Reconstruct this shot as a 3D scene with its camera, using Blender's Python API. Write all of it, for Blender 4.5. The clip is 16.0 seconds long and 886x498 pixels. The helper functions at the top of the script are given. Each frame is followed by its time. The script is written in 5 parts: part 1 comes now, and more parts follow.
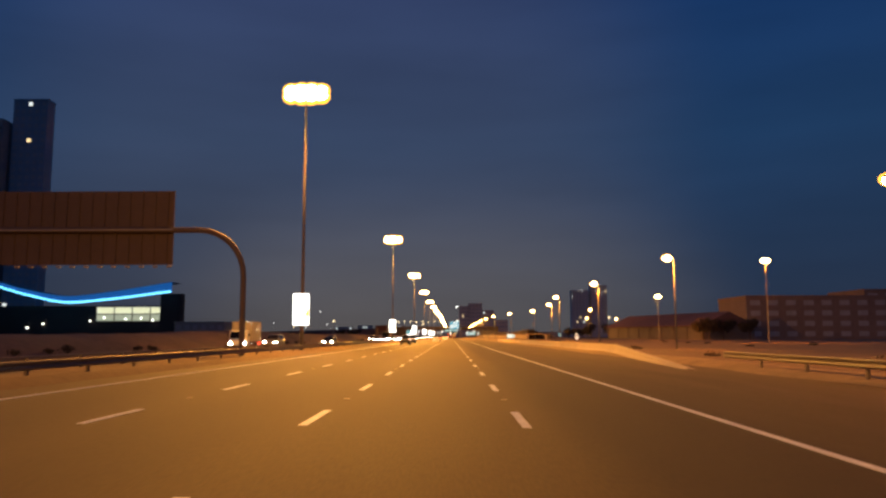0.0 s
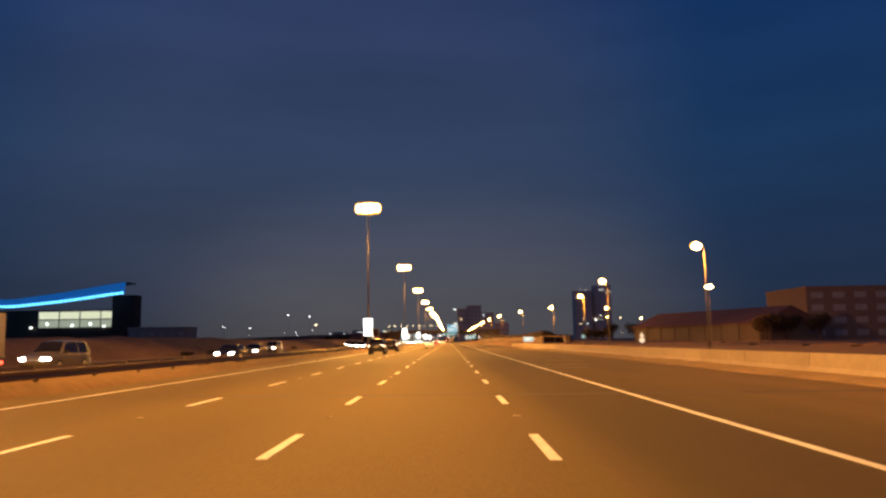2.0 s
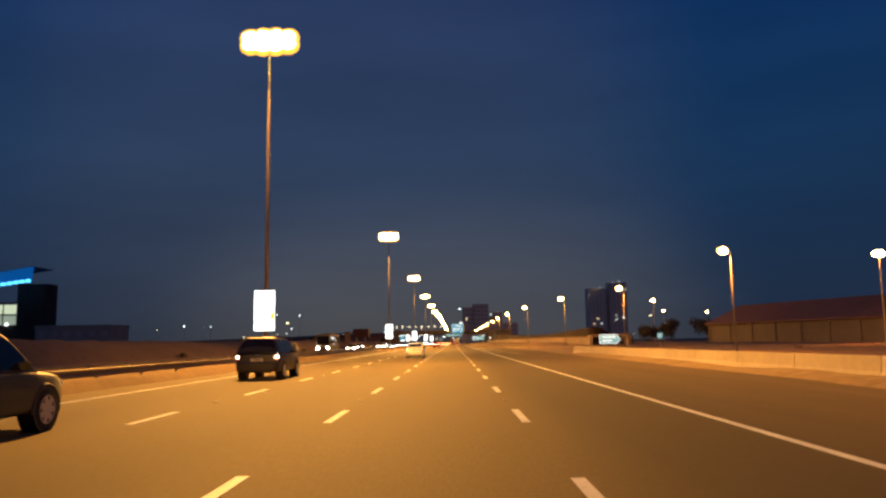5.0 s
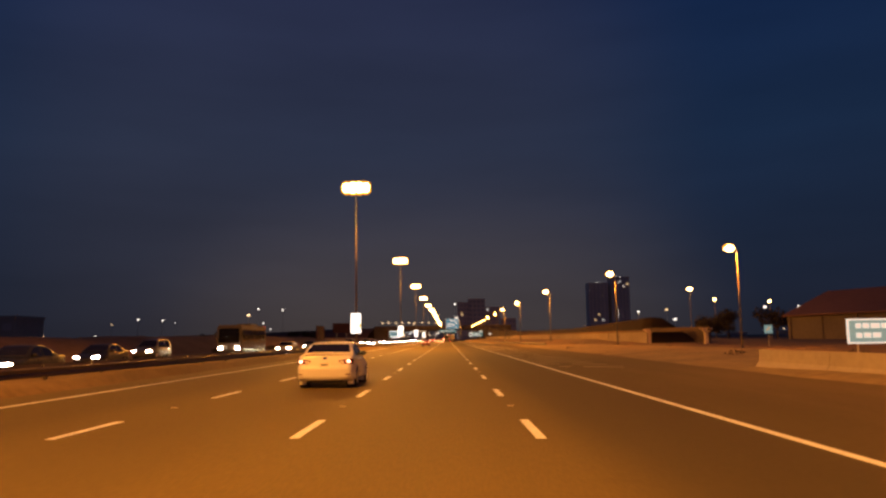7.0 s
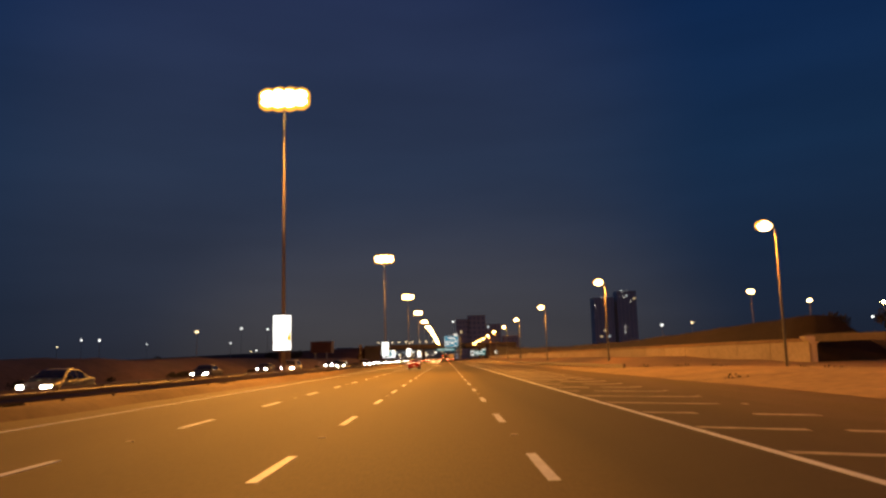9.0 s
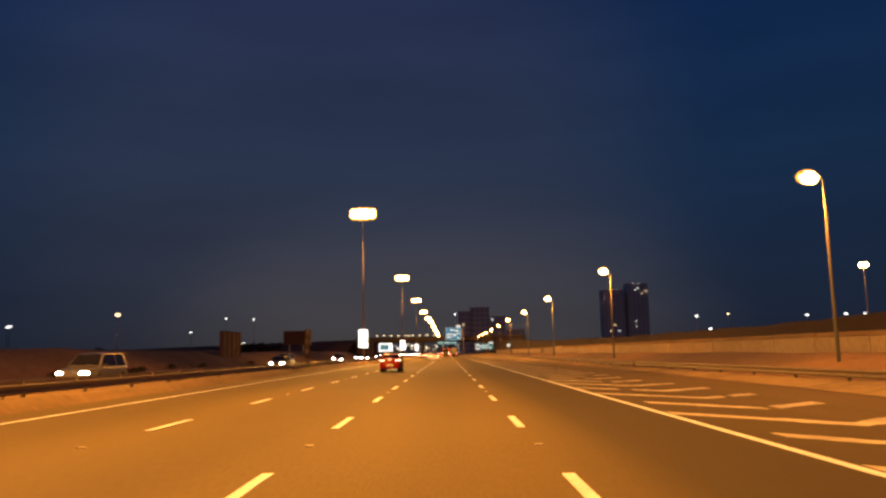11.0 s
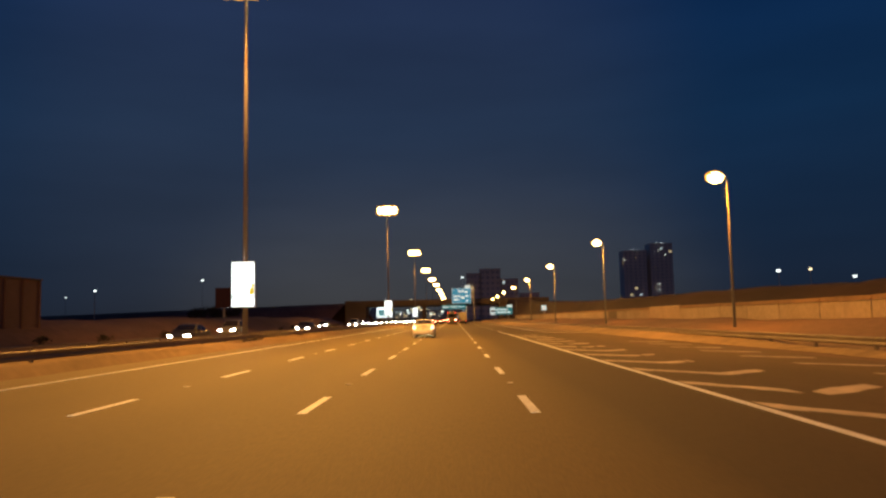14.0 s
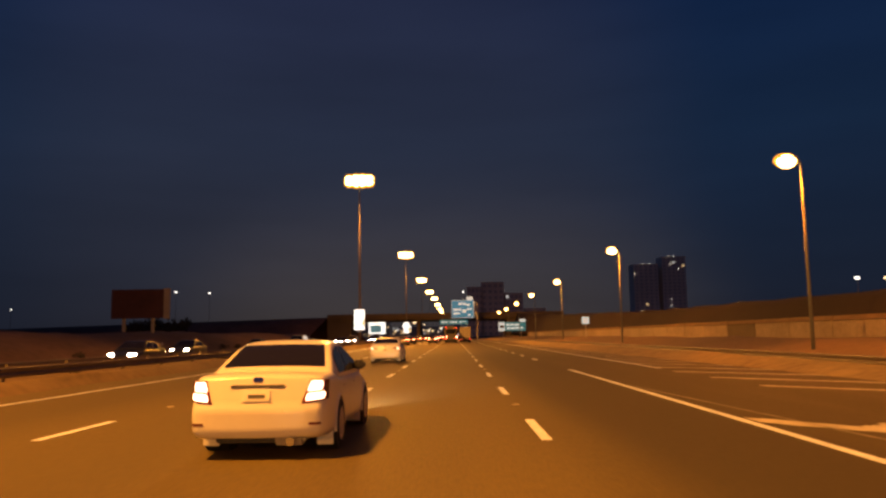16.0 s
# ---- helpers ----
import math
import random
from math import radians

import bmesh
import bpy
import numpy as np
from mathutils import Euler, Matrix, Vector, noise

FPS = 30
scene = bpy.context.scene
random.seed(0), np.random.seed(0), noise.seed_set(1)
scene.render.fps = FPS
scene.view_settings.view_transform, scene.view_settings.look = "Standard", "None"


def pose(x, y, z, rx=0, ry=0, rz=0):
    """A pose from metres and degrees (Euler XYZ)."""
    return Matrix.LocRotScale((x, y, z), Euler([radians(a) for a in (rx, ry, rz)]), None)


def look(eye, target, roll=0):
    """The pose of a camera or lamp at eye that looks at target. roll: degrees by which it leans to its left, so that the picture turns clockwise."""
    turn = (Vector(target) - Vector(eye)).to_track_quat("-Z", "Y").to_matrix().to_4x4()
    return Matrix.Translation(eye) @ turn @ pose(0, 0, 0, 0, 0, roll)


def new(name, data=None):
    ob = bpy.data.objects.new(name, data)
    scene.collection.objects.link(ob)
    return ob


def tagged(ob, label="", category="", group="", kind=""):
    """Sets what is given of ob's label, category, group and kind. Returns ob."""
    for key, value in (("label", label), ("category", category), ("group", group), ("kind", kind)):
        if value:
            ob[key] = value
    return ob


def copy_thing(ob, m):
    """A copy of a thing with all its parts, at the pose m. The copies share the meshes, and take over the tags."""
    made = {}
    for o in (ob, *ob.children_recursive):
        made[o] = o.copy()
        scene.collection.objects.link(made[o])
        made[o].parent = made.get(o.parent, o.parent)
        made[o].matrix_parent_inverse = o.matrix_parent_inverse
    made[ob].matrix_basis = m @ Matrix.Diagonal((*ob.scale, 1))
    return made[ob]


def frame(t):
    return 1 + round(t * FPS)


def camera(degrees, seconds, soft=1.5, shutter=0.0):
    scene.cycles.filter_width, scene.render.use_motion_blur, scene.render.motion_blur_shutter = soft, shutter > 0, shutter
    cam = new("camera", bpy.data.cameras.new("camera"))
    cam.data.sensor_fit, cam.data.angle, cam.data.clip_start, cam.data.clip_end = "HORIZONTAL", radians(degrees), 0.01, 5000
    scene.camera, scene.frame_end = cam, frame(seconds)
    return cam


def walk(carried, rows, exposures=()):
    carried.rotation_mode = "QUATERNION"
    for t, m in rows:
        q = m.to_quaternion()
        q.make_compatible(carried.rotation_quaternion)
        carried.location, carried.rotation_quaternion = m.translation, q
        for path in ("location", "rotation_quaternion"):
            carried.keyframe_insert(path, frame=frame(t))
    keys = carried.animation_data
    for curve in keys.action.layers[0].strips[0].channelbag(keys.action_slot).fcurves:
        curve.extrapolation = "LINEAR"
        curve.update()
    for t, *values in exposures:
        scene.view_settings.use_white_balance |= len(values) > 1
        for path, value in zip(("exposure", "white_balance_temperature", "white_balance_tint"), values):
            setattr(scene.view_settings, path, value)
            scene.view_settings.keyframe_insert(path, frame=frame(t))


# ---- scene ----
cam = camera(61.25, 16.0, soft=2.6)
# seconds, x, y, z, pitch, roll, yaw
ROWS = [
    (0, 0.485, 0.444, 1.450, 6.672, 0.140, 0.578),
    (0.5, 0.445, 13.141, 1.475, 7.485, 0.397, 0.661),
    (1, 0.408, 25.849, 1.450, 7.324, 0.690, 0.538),
    (1.5, 0.382, 38.771, 1.450, 6.598, 0.356, 0.549),
    (2, 0.428, 51.830, 1.450, 6.992, 0.877, 0.417),
    (2.5, 0.501, 64.852, 1.450, 7.155, 1.139, 0.321),
    (3, 0.556, 77.680, 1.450, 7.220, 1.542, 0.501),
    (3.5, 0.540, 90.238, 1.450, 7.368, 1.470, 0.758),
    (6, 0.346, 153.651, 1.450, 6.978, 0.768, 0.560),
    (6.5, 0.341, 166.456, 1.450, 7.203, 0.884, 0.364),
    (7, 0.366, 179.305, 1.450, 6.854, 0.858, 0.338),
    (7.5, 0.409, 192.144, 1.450, 7.220, 0.919, 0.321),
    (8, 0.455, 204.825, 1.450, 6.851, 1.078, 0.329),
    (8.5, 0.476, 217.275, 1.450, 7.921, 1.278, 0.221),
    (9, 0.470, 229.768, 1.450, 8.328, 1.535, 0.234),
    (11.5, 0.277, 293.413, 1.450, 7.482, 1.017, 0.289),
    (12, 0.338, 306.166, 1.450, 6.825, 1.055, 0.212),
    (12.5, 0.423, 318.921, 1.450, 7.487, 1.282, 0.122),
    (13, 0.461, 331.460, 1.450, 7.534, 1.260, 0.293),
    (13.5, 0.480, 343.882, 1.450, 5.205, 1.191, 0.646),
    (14, 0.492, 356.539, 1.450, 5.338, 1.190, 0.863),
    (14.5, 0.498, 369.311, 1.450, 6.546, 1.084, 0.739),
    (15, 0.495, 381.990, 1.450, 6.340, 0.938, 0.826),
    (15.5, 0.466, 394.200, 1.450, 6.983, 0.900, 1.102),
    (16, 0.443, 406.031, 1.450, 6.625, 0.913, 0.837),
]
walk(cam, [(t, pose(x, y, z, 90 + pitch, roll, yaw)) for t, x, y, z, pitch, roll, yaw in ROWS],
     exposures=[(0.0, 0.62, 7200, 3), (1.0, 0.55, 7200, 4), (2.0, 0.45, 6700, 3), (2.5, 0.4, 7300, 10), (3.5, 0.35, 7700, 12), (6.0, 0.15, 5600, -12), (6.5, -0.1, 6500, 1), (7.0, -0.3, 8200, 18), (8.0, -0.25, 8400, 20), (8.5, -0.2, 7600, 13), (9.0, -0.15, 7000, 5),
                (11.5, -0.2, 7400, 11), (12.0, -0.05, 8200, 18), (12.5, 0.05, 8000, 16), (13.0, 0.1, 6750, 0), (13.5, -0.08, 6550, -4), (14.0, -0.25, 6400, -5), (14.5, -0.3, 6000, -9), (15.0, -0.62, 5800, -8), (15.5, -0.72, 7300, 10), (16.0, -0.55, 8000, 14)])

# ---- world and large lights ----
world = bpy.data.worlds.new("dusk_sky")
scene.world = world
world.use_nodes = True
wn, wl = world.node_tree.nodes, world.node_tree.links
wn.clear()
w_out = wn.new("ShaderNodeOutputWorld")
w_bg = wn.new("ShaderNodeBackground")
w_co = wn.new("ShaderNodeTexCoord")
w_sep = wn.new("ShaderNodeSeparateXYZ")
w_ramp = wn.new("ShaderNodeValToRGB")
w_noise = wn.new("ShaderNodeTexNoise")
w_noise.inputs["Scale"].default_value = 2.2
w_noise.inputs["Detail"].default_value = 3.0
w_map = wn.new("ShaderNodeMapRange")
w_map.inputs["To Min"].default_value, w_map.inputs["To Max"].default_value = 0.72, 1.28
w_mul = wn.new("ShaderNodeMath")
w_mul.operation = "MULTIPLY"
w_mul.inputs[1].default_value = 1.32
wl.new(w_co.outputs["Generated"], w_sep.inputs[0])
wl.new(w_sep.outputs["Z"], w_ramp.inputs[0])
w_streak = wn.new("ShaderNodeMapping")
w_streak.inputs["Scale"].default_value = (1.0, 1.0, 5.0)
wl.new(w_co.outputs["Generated"], w_streak.inputs["Vector"])
wl.new(w_streak.outputs[0], w_noise.inputs["Vector"])
wl.new(w_noise.outputs["Fac"], w_map.inputs["Value"])
wl.new(w_map.outputs[0], w_mul.inputs[0])
# hazy glow of the lamps painted into the sky colour, low over the road's far end
w_ahead, w_low, w_both, w_glow, w_sum = (wn.new(k) for k in ("ShaderNodeMapRange", "ShaderNodeMapRange", "ShaderNodeMath", "ShaderNodeVectorMath", "ShaderNodeVectorMath"))
w_ahead.interpolation_type = w_low.interpolation_type = "SMOOTHERSTEP"
w_ahead.inputs["From Min"].default_value, w_ahead.inputs["From Max"].default_value = 0.91, 1.0
w_low.inputs["From Min"].default_value, w_low.inputs["From Max"].default_value = 0.27, 0.0
w_both.operation, w_glow.operation, w_sum.operation = "MULTIPLY", "SCALE", "ADD"
w_glow.inputs[0].default_value = (0.026, 0.021, 0.016)
wl.new(w_sep.outputs["Y"], w_ahead.inputs["Value"])
wl.new(w_sep.outputs["Z"], w_low.inputs["Value"])
wl.new(w_ahead.outputs[0], w_both.inputs[0])
wl.new(w_low.outputs[0], w_both.inputs[1])
wl.new(w_both.outputs[0], w_glow.inputs["Scale"])
wl.new(w_ramp.outputs[0], w_sum.inputs[0])
wl.new(w_glow.outputs[0], w_sum.inputs[1])
# halo round the row of masts, painted into the sky colour
w_halo, w_near, w_tint, w_all = (wn.new(k) for k in ("ShaderNodeVectorMath", "ShaderNodeMapRange", "ShaderNodeVectorMath", "ShaderNodeVectorMath"))
w_halo.operation, w_tint.operation, w_all.operation = "DOT_PRODUCT", "SCALE", "ADD"
w_halo.inputs[1].default_value = Vector((-0.15, 1.0, 0.26)).normalized()
w_near.interpolation_type = "SMOOTHERSTEP"
w_near.inputs["From Min"].default_value, w_near.inputs["From Max"].default_value = 0.86, 1.0
w_tint.inputs[0].default_value = (0.0125, 0.0095, 0.0065)
wl.new(w_co.outputs["Generated"], w_halo.inputs[0])
wl.new(w_halo.outputs["Value"], w_near.inputs["Value"])
wl.new(w_near.outputs[0], w_tint.inputs["Scale"])
wl.new(w_sum.outputs[0], w_all.inputs[0])
wl.new(w_tint.outputs[0], w_all.inputs[1])
wl.new(w_all.outputs[0], w_bg.inputs["Color"])
wl.new(w_mul.outputs[0], w_bg.inputs["Strength"])
wl.new(w_bg.outputs[0], w_out.inputs[0])
ramp = w_ramp.color_ramp
ramp.elements[0].position, ramp.elements[0].color = 0.0, (0.0095, 0.0135, 0.027, 1)
ramp.elements[1].position, ramp.elements[1].color = 1.0, (0.002, 0.011, 0.045, 1)
for at, col in ((0.10, (0.0085, 0.0175, 0.043)), (0.25, (0.0060, 0.0205, 0.061)), (0.45, (0.0030, 0.0160, 0.066))):
    e = ramp.elements.new(at)
    e.color = (*col, 1)

SODIUM = (1.0, 0.395, 0.066)
SODIUM_RED = (1.0, 0.27, 0.032)
MAST_X, MAST_STEP, MAST_FIRST, MAST_TOP = -13.7, 111.75, 72.1, 25.3
MAST_WATTS, LANTERN_WATTS = 128000, 4300
ROAD_LAMPS = [(24.6, -1), (24.4, 40.5), (24.0, 81.2), (23.6, 120.8), (23.3, 162.0), (26.8, 200.5), (28.0, 251.8), (22.5, 280.2),
              (18.7, 317.5), (17.4, 361.0), (16.9, 402.5), (17.2, 442.8), (16.8, 482.3), (17.3, 527), (17.4, 568), (17.5, 609),
              (17.6, 650), (17.7, 691)]


def spot(name, at, watts, angle, size, colour=SODIUM, blend=0.6):
    data = bpy.data.lights.new(name, "SPOT")
    data.energy, data.color, data.spot_size, data.spot_blend, data.shadow_soft_size = watts, colour, radians(angle), blend, size
    ob = new(name, data)
    ob.matrix_basis = Matrix.Translation(at)
    return ob


for k in range(-2, 6):
    my = MAST_FIRST + k * MAST_STEP
    # output varied along the road to balance each stretch's brightness
    mast_level = float(np.interp(my, (-40, 75, 185, 300, 410, 520), (0.50, 0.56, 1.15, 1.15, 1.05, 1.2)))
    for way in (-1, 1):
        lit = spot("mast_light", (0, 0, 0), MAST_WATTS * mast_level, 136, 0.6, blend=1.0)
        lit.matrix_basis = look((MAST_X, my + 1.3 * way, MAST_TOP - 0.7), (MAST_X + 15.0, my + 29 * way, 0))
for lx, ly, lz in ((66.8, 158, 16.6), (68.8, 248, 13.8), (78.4, 420, 15.7)):
    spot("lantern_light", (lx, ly, lz), 16000, 165, 0.4, SODIUM_RED, 0.4)
for lx, ly in ROAD_LAMPS[:14]:
    # lamps of one stretch raised to brighten the verge there
    lamp_boost = 2.2 if 190 < ly < 260 else 1.0
    spot("lantern_light", (lx, ly, 9.45), LANTERN_WATTS * lamp_boost, 165, 0.2, SODIUM_RED, 0.4)

# ---- materials ----
def material(name, colour, rough=0.7, metal=0.0, vary=0.25, grain=8.0, coarse=0.3, bump=0.0, bump_scale=40.0, per_object=0.0, coat=0.0, stretch=(1, 1, 1), gloss=0.5):
    """A principled surface whose colour varies at two scales, with an optional fine relief."""
    m = bpy.data.materials.new(name)
    m.use_nodes = True
    n, l = m.node_tree.nodes, m.node_tree.links
    b = n["Principled BSDF"]
    b.inputs["Roughness"].default_value, b.inputs["Metallic"].default_value = rough, metal
    b.inputs["Coat Weight"].default_value, b.inputs["Specular IOR Level"].default_value = coat, gloss
    co = n.new("ShaderNodeTexCoord")
    mp = n.new("ShaderNodeMapping")
    mp.inputs["Scale"].default_value = stretch
    l.new(co.outputs["Object"], mp.inputs["Vector"])
    fine, wide = n.new("ShaderNodeTexNoise"), n.new("ShaderNodeTexNoise")
    for tex, s in ((fine, grain), (wide, coarse)):
        tex.inputs["Scale"].default_value, tex.inputs["Detail"].default_value = s, 5.0
        l.new(mp.outputs[0], tex.inputs["Vector"])
    add = n.new("ShaderNodeMath")
    add.operation = "ADD"
    l.new(fine.outputs["Fac"], add.inputs[0])
    l.new(wide.outputs["Fac"], add.inputs[1])
    rng = n.new("ShaderNodeMapRange")
    rng.inputs["From Min"].default_value, rng.inputs["From Max"].default_value = 0.6, 1.4
    rng.inputs["To Min"].default_value, rng.inputs["To Max"].default_value = 1 - vary, 1 + vary
    l.new(add.outputs[0], rng.inputs["Value"])
    last = rng.outputs[0]
    if per_object:
        info, spread, mul = n.new("ShaderNodeObjectInfo"), n.new("ShaderNodeMapRange"), n.new("ShaderNodeMath")
        spread.inputs["To Min"].default_value, spread.inputs["To Max"].default_value = 1 - per_object, 1 + per_object
        mul.operation = "MULTIPLY"
        l.new(info.outputs["Random"], spread.inputs["Value"])
        l.new(last, mul.inputs[0])
        l.new(spread.outputs[0], mul.inputs[1])
        last = mul.outputs[0]
    sc = n.new("ShaderNodeVectorMath")
    sc.operation = "SCALE"
    sc.inputs[0].default_value = colour
    l.new(last, sc.inputs["Scale"])
    l.new(sc.outputs[0], b.inputs["Base Color"])
    if bump:
        bt, bp = n.new("ShaderNodeTexNoise"), n.new("ShaderNodeBump")
        bt.inputs["Scale"].default_value, bt.inputs["Detail"].default_value = bump_scale, 4.0
        bp.inputs["Strength"].default_value, bp.inputs["Distance"].default_value = bump, 0.02
        l.new(mp.outputs[0], bt.inputs["Vector"])
        l.new(bt.outputs["Fac"], bp.inputs["Height"])
        l.new(bp.outputs[0], b.inputs["Normal"])
    return m


def glowing(name, colour, strength):
    m = bpy.data.materials.new(name)
    m.use_nodes = True
    b = m.node_tree.nodes["Principled BSDF"]
    b.inputs["Base Color"].default_value = (*[0.5 * c for c in colour], 1)
    b.inputs["Emission Color"].default_value, b.inputs["Emission Strength"].default_value = (*colour, 1), strength
    m.cycles.emission_sampling = "NONE"
    return m


ASPHALT_FAR = material("old_asphalt", (0.070, 0.052, 0.036), 0.85, vary=0.3, grain=30, coarse=0.2, stretch=(1, 0.12, 1))
ASPHALT = material("asphalt", (0.088, 0.063, 0.019), 0.82, vary=0.3, grain=30, coarse=0.22, bump=0.35, bump_scale=60, stretch=(1, 0.12, 1))


def worn_shaded_lanes(m):
    """Darkens the asphalt with soiled wheel paths along the lanes; the dim light over the right-hand lanes is painted
    in too.
    """
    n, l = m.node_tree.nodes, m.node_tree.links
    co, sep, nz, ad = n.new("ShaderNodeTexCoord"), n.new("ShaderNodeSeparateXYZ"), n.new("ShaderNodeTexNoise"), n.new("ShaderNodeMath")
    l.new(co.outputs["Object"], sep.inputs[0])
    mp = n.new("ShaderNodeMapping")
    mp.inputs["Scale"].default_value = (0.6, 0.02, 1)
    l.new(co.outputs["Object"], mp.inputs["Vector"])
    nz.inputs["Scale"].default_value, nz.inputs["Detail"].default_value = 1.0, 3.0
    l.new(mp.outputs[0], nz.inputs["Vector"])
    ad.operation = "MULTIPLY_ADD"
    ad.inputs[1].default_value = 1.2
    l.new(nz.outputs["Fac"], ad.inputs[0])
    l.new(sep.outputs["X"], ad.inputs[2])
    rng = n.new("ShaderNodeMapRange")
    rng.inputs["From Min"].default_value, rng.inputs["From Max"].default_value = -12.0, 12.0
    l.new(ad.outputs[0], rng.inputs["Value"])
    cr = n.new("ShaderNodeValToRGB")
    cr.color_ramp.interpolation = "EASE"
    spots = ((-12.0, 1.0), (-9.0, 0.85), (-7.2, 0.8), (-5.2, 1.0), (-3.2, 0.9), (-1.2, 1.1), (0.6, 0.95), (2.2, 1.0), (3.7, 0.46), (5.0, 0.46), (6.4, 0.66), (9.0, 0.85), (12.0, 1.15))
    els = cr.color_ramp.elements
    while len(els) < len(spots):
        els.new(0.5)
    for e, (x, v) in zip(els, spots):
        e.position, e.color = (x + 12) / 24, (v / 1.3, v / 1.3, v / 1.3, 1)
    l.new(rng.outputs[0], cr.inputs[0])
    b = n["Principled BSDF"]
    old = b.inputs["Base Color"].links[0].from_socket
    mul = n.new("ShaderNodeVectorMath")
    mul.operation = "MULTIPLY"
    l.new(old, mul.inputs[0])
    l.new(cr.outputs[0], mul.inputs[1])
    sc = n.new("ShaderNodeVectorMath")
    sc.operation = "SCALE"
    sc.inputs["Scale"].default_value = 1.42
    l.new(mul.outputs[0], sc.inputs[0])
    # sand blown over the hard shoulders in long streaks
    streak, edge, lie, pick, sand = n.new("ShaderNodeTexNoise"), n.new("ShaderNodeMapRange"), n.new("ShaderNodeMapRange"), n.new("ShaderNodeMath"), n.new("ShaderNodeMix")
    mq, far = n.new("ShaderNodeMapping"), n.new("ShaderNodeMath")
    mq.inputs["Scale"].default_value = (0.9, 0.10, 1)
    l.new(co.outputs["Object"], mq.inputs["Vector"])
    l.new(mq.outputs[0], streak.inputs["Vector"])
    streak.inputs["Scale"].default_value, streak.inputs["Detail"].default_value, streak.inputs["Roughness"].default_value = 1.0, 6.0, 0.65
    far.operation = "MULTIPLY_ADD"
    far.inputs[1].default_value, far.inputs[2].default_value = 1.0, 2.2
    l.new(sep.outputs["X"], far.inputs[0])
    size = n.new("ShaderNodeMath")
    size.operation = "ABSOLUTE"
    l.new(far.outputs[0], size.inputs[0])
    edge.inputs["From Min"].default_value, edge.inputs["From Max"].default_value = 7.4, 13.5
    l.new(size.outputs[0], edge.inputs["Value"])
    lie.inputs["From Min"].default_value, lie.inputs["From Max"].default_value = 0.44, 0.68
    l.new(streak.outputs["Fac"], lie.inputs["Value"])
    pick.operation = "MULTIPLY"
    l.new(edge.outputs[0], pick.inputs[0])
    l.new(lie.outputs[0], pick.inputs[1])
    sand.data_type = "RGBA"
    sand.inputs[7].default_value = (0.125, 0.083, 0.046, 1)
    l.new(pick.outputs[0], sand.inputs[0])
    l.new(sc.outputs[0], sand.inputs[6])
    l.new(sand.outputs[2], b.inputs["Base Color"])


worn_shaded_lanes(ASPHALT)
SAND = material("sand", (0.175, 0.115, 0.070), 0.95, vary=0.35, grain=3.0, coarse=0.12, bump=0.5, bump_scale=6)
SAND_PALE = material("sand_drift", (0.165, 0.108, 0.060), 0.95, vary=0.3, grain=2.5, coarse=0.2, bump=0.5, bump_scale=5)
# brighter golden copy of the drift, with the verge's lamp light painted in
SAND_LIT = material("lamplit_sand_drift", (0.27, 0.195, 0.105), 0.95, vary=0.4, grain=2.0, coarse=0.25, bump=0.6, bump_scale=5)
# cool tint paints in the headlights that whiten the lines under orange lamps
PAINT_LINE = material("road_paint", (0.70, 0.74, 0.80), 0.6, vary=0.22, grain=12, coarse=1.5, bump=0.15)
PAINT_WORN = material("worn_road_paint", (0.46, 0.41, 0.33), 0.75, vary=0.45, grain=4, coarse=0.9)
PAINT_THIN = material("thin_road_paint", (0.38, 0.34, 0.28), 0.8, vary=0.6, grain=3, coarse=0.9)
PAINT_FAINT = material("faded_road_paint", (0.17, 0.145, 0.12), 0.8, vary=0.6, grain=3, coarse=0.8)
CONCRETE = material("concrete", (0.30, 0.245, 0.18), 0.85, vary=0.22, grain=4, coarse=0.3, bump=0.25, bump_scale=20)
CONCRETE_PALE = material("pale_concrete_panel", (0.40, 0.35, 0.29), 0.85, vary=0.15, grain=3, coarse=0.3, bump=0.2, bump_scale=18, per_object=0.08)
WALL_PANEL = material("retaining_wall_panel", (0.29, 0.245, 0.205), 0.88, vary=0.25, grain=3, coarse=0.25, bump=0.2, bump_scale=18, per_object=0.06)
CONCRETE_SANDY = material("sandy_coping", (0.17, 0.115, 0.07), 0.9, vary=0.3, grain=3, coarse=0.3)
CONCRETE_DARK = material("dark_concrete", (0.11, 0.09, 0.075), 0.9, vary=0.25, grain=3, coarse=0.2)
STEEL = material("galvanised_steel", (0.50, 0.50, 0.48), 0.42, metal=0.85, vary=0.15, grain=10, coarse=1.0)
# painted dark for the shade on the beams' upright faces
RAIL_STEEL = material("dark_rail_steel", (0.14, 0.115, 0.095), 0.55, metal=0.15, vary=0.25, grain=5, coarse=0.7, stretch=(1, 0.3, 1))
LAMP_POLE = material("lamp_pole_steel", (0.13, 0.15, 0.17), 0.6, metal=0.15, vary=0.15, grain=6, coarse=0.6)
STEEL_DULL = material("dull_painted_steel", (0.33, 0.30, 0.27), 0.55, metal=0.3, vary=0.15, grain=8, coarse=0.8)
MAST_PAINT = material("mast_paint", (0.22, 0.205, 0.20), 0.6, vary=0.15, grain=6, coarse=0.4)
WHITE_RENDER = material("pale_render", (0.58, 0.51, 0.43), 0.85, vary=0.12, grain=3, coarse=0.4)
EARTH_DIM = material("scrubby_earth", (0.075, 0.040, 0.024), 0.95, vary=0.5, grain=1.5, coarse=0.15, bump=0.6, bump_scale=4)
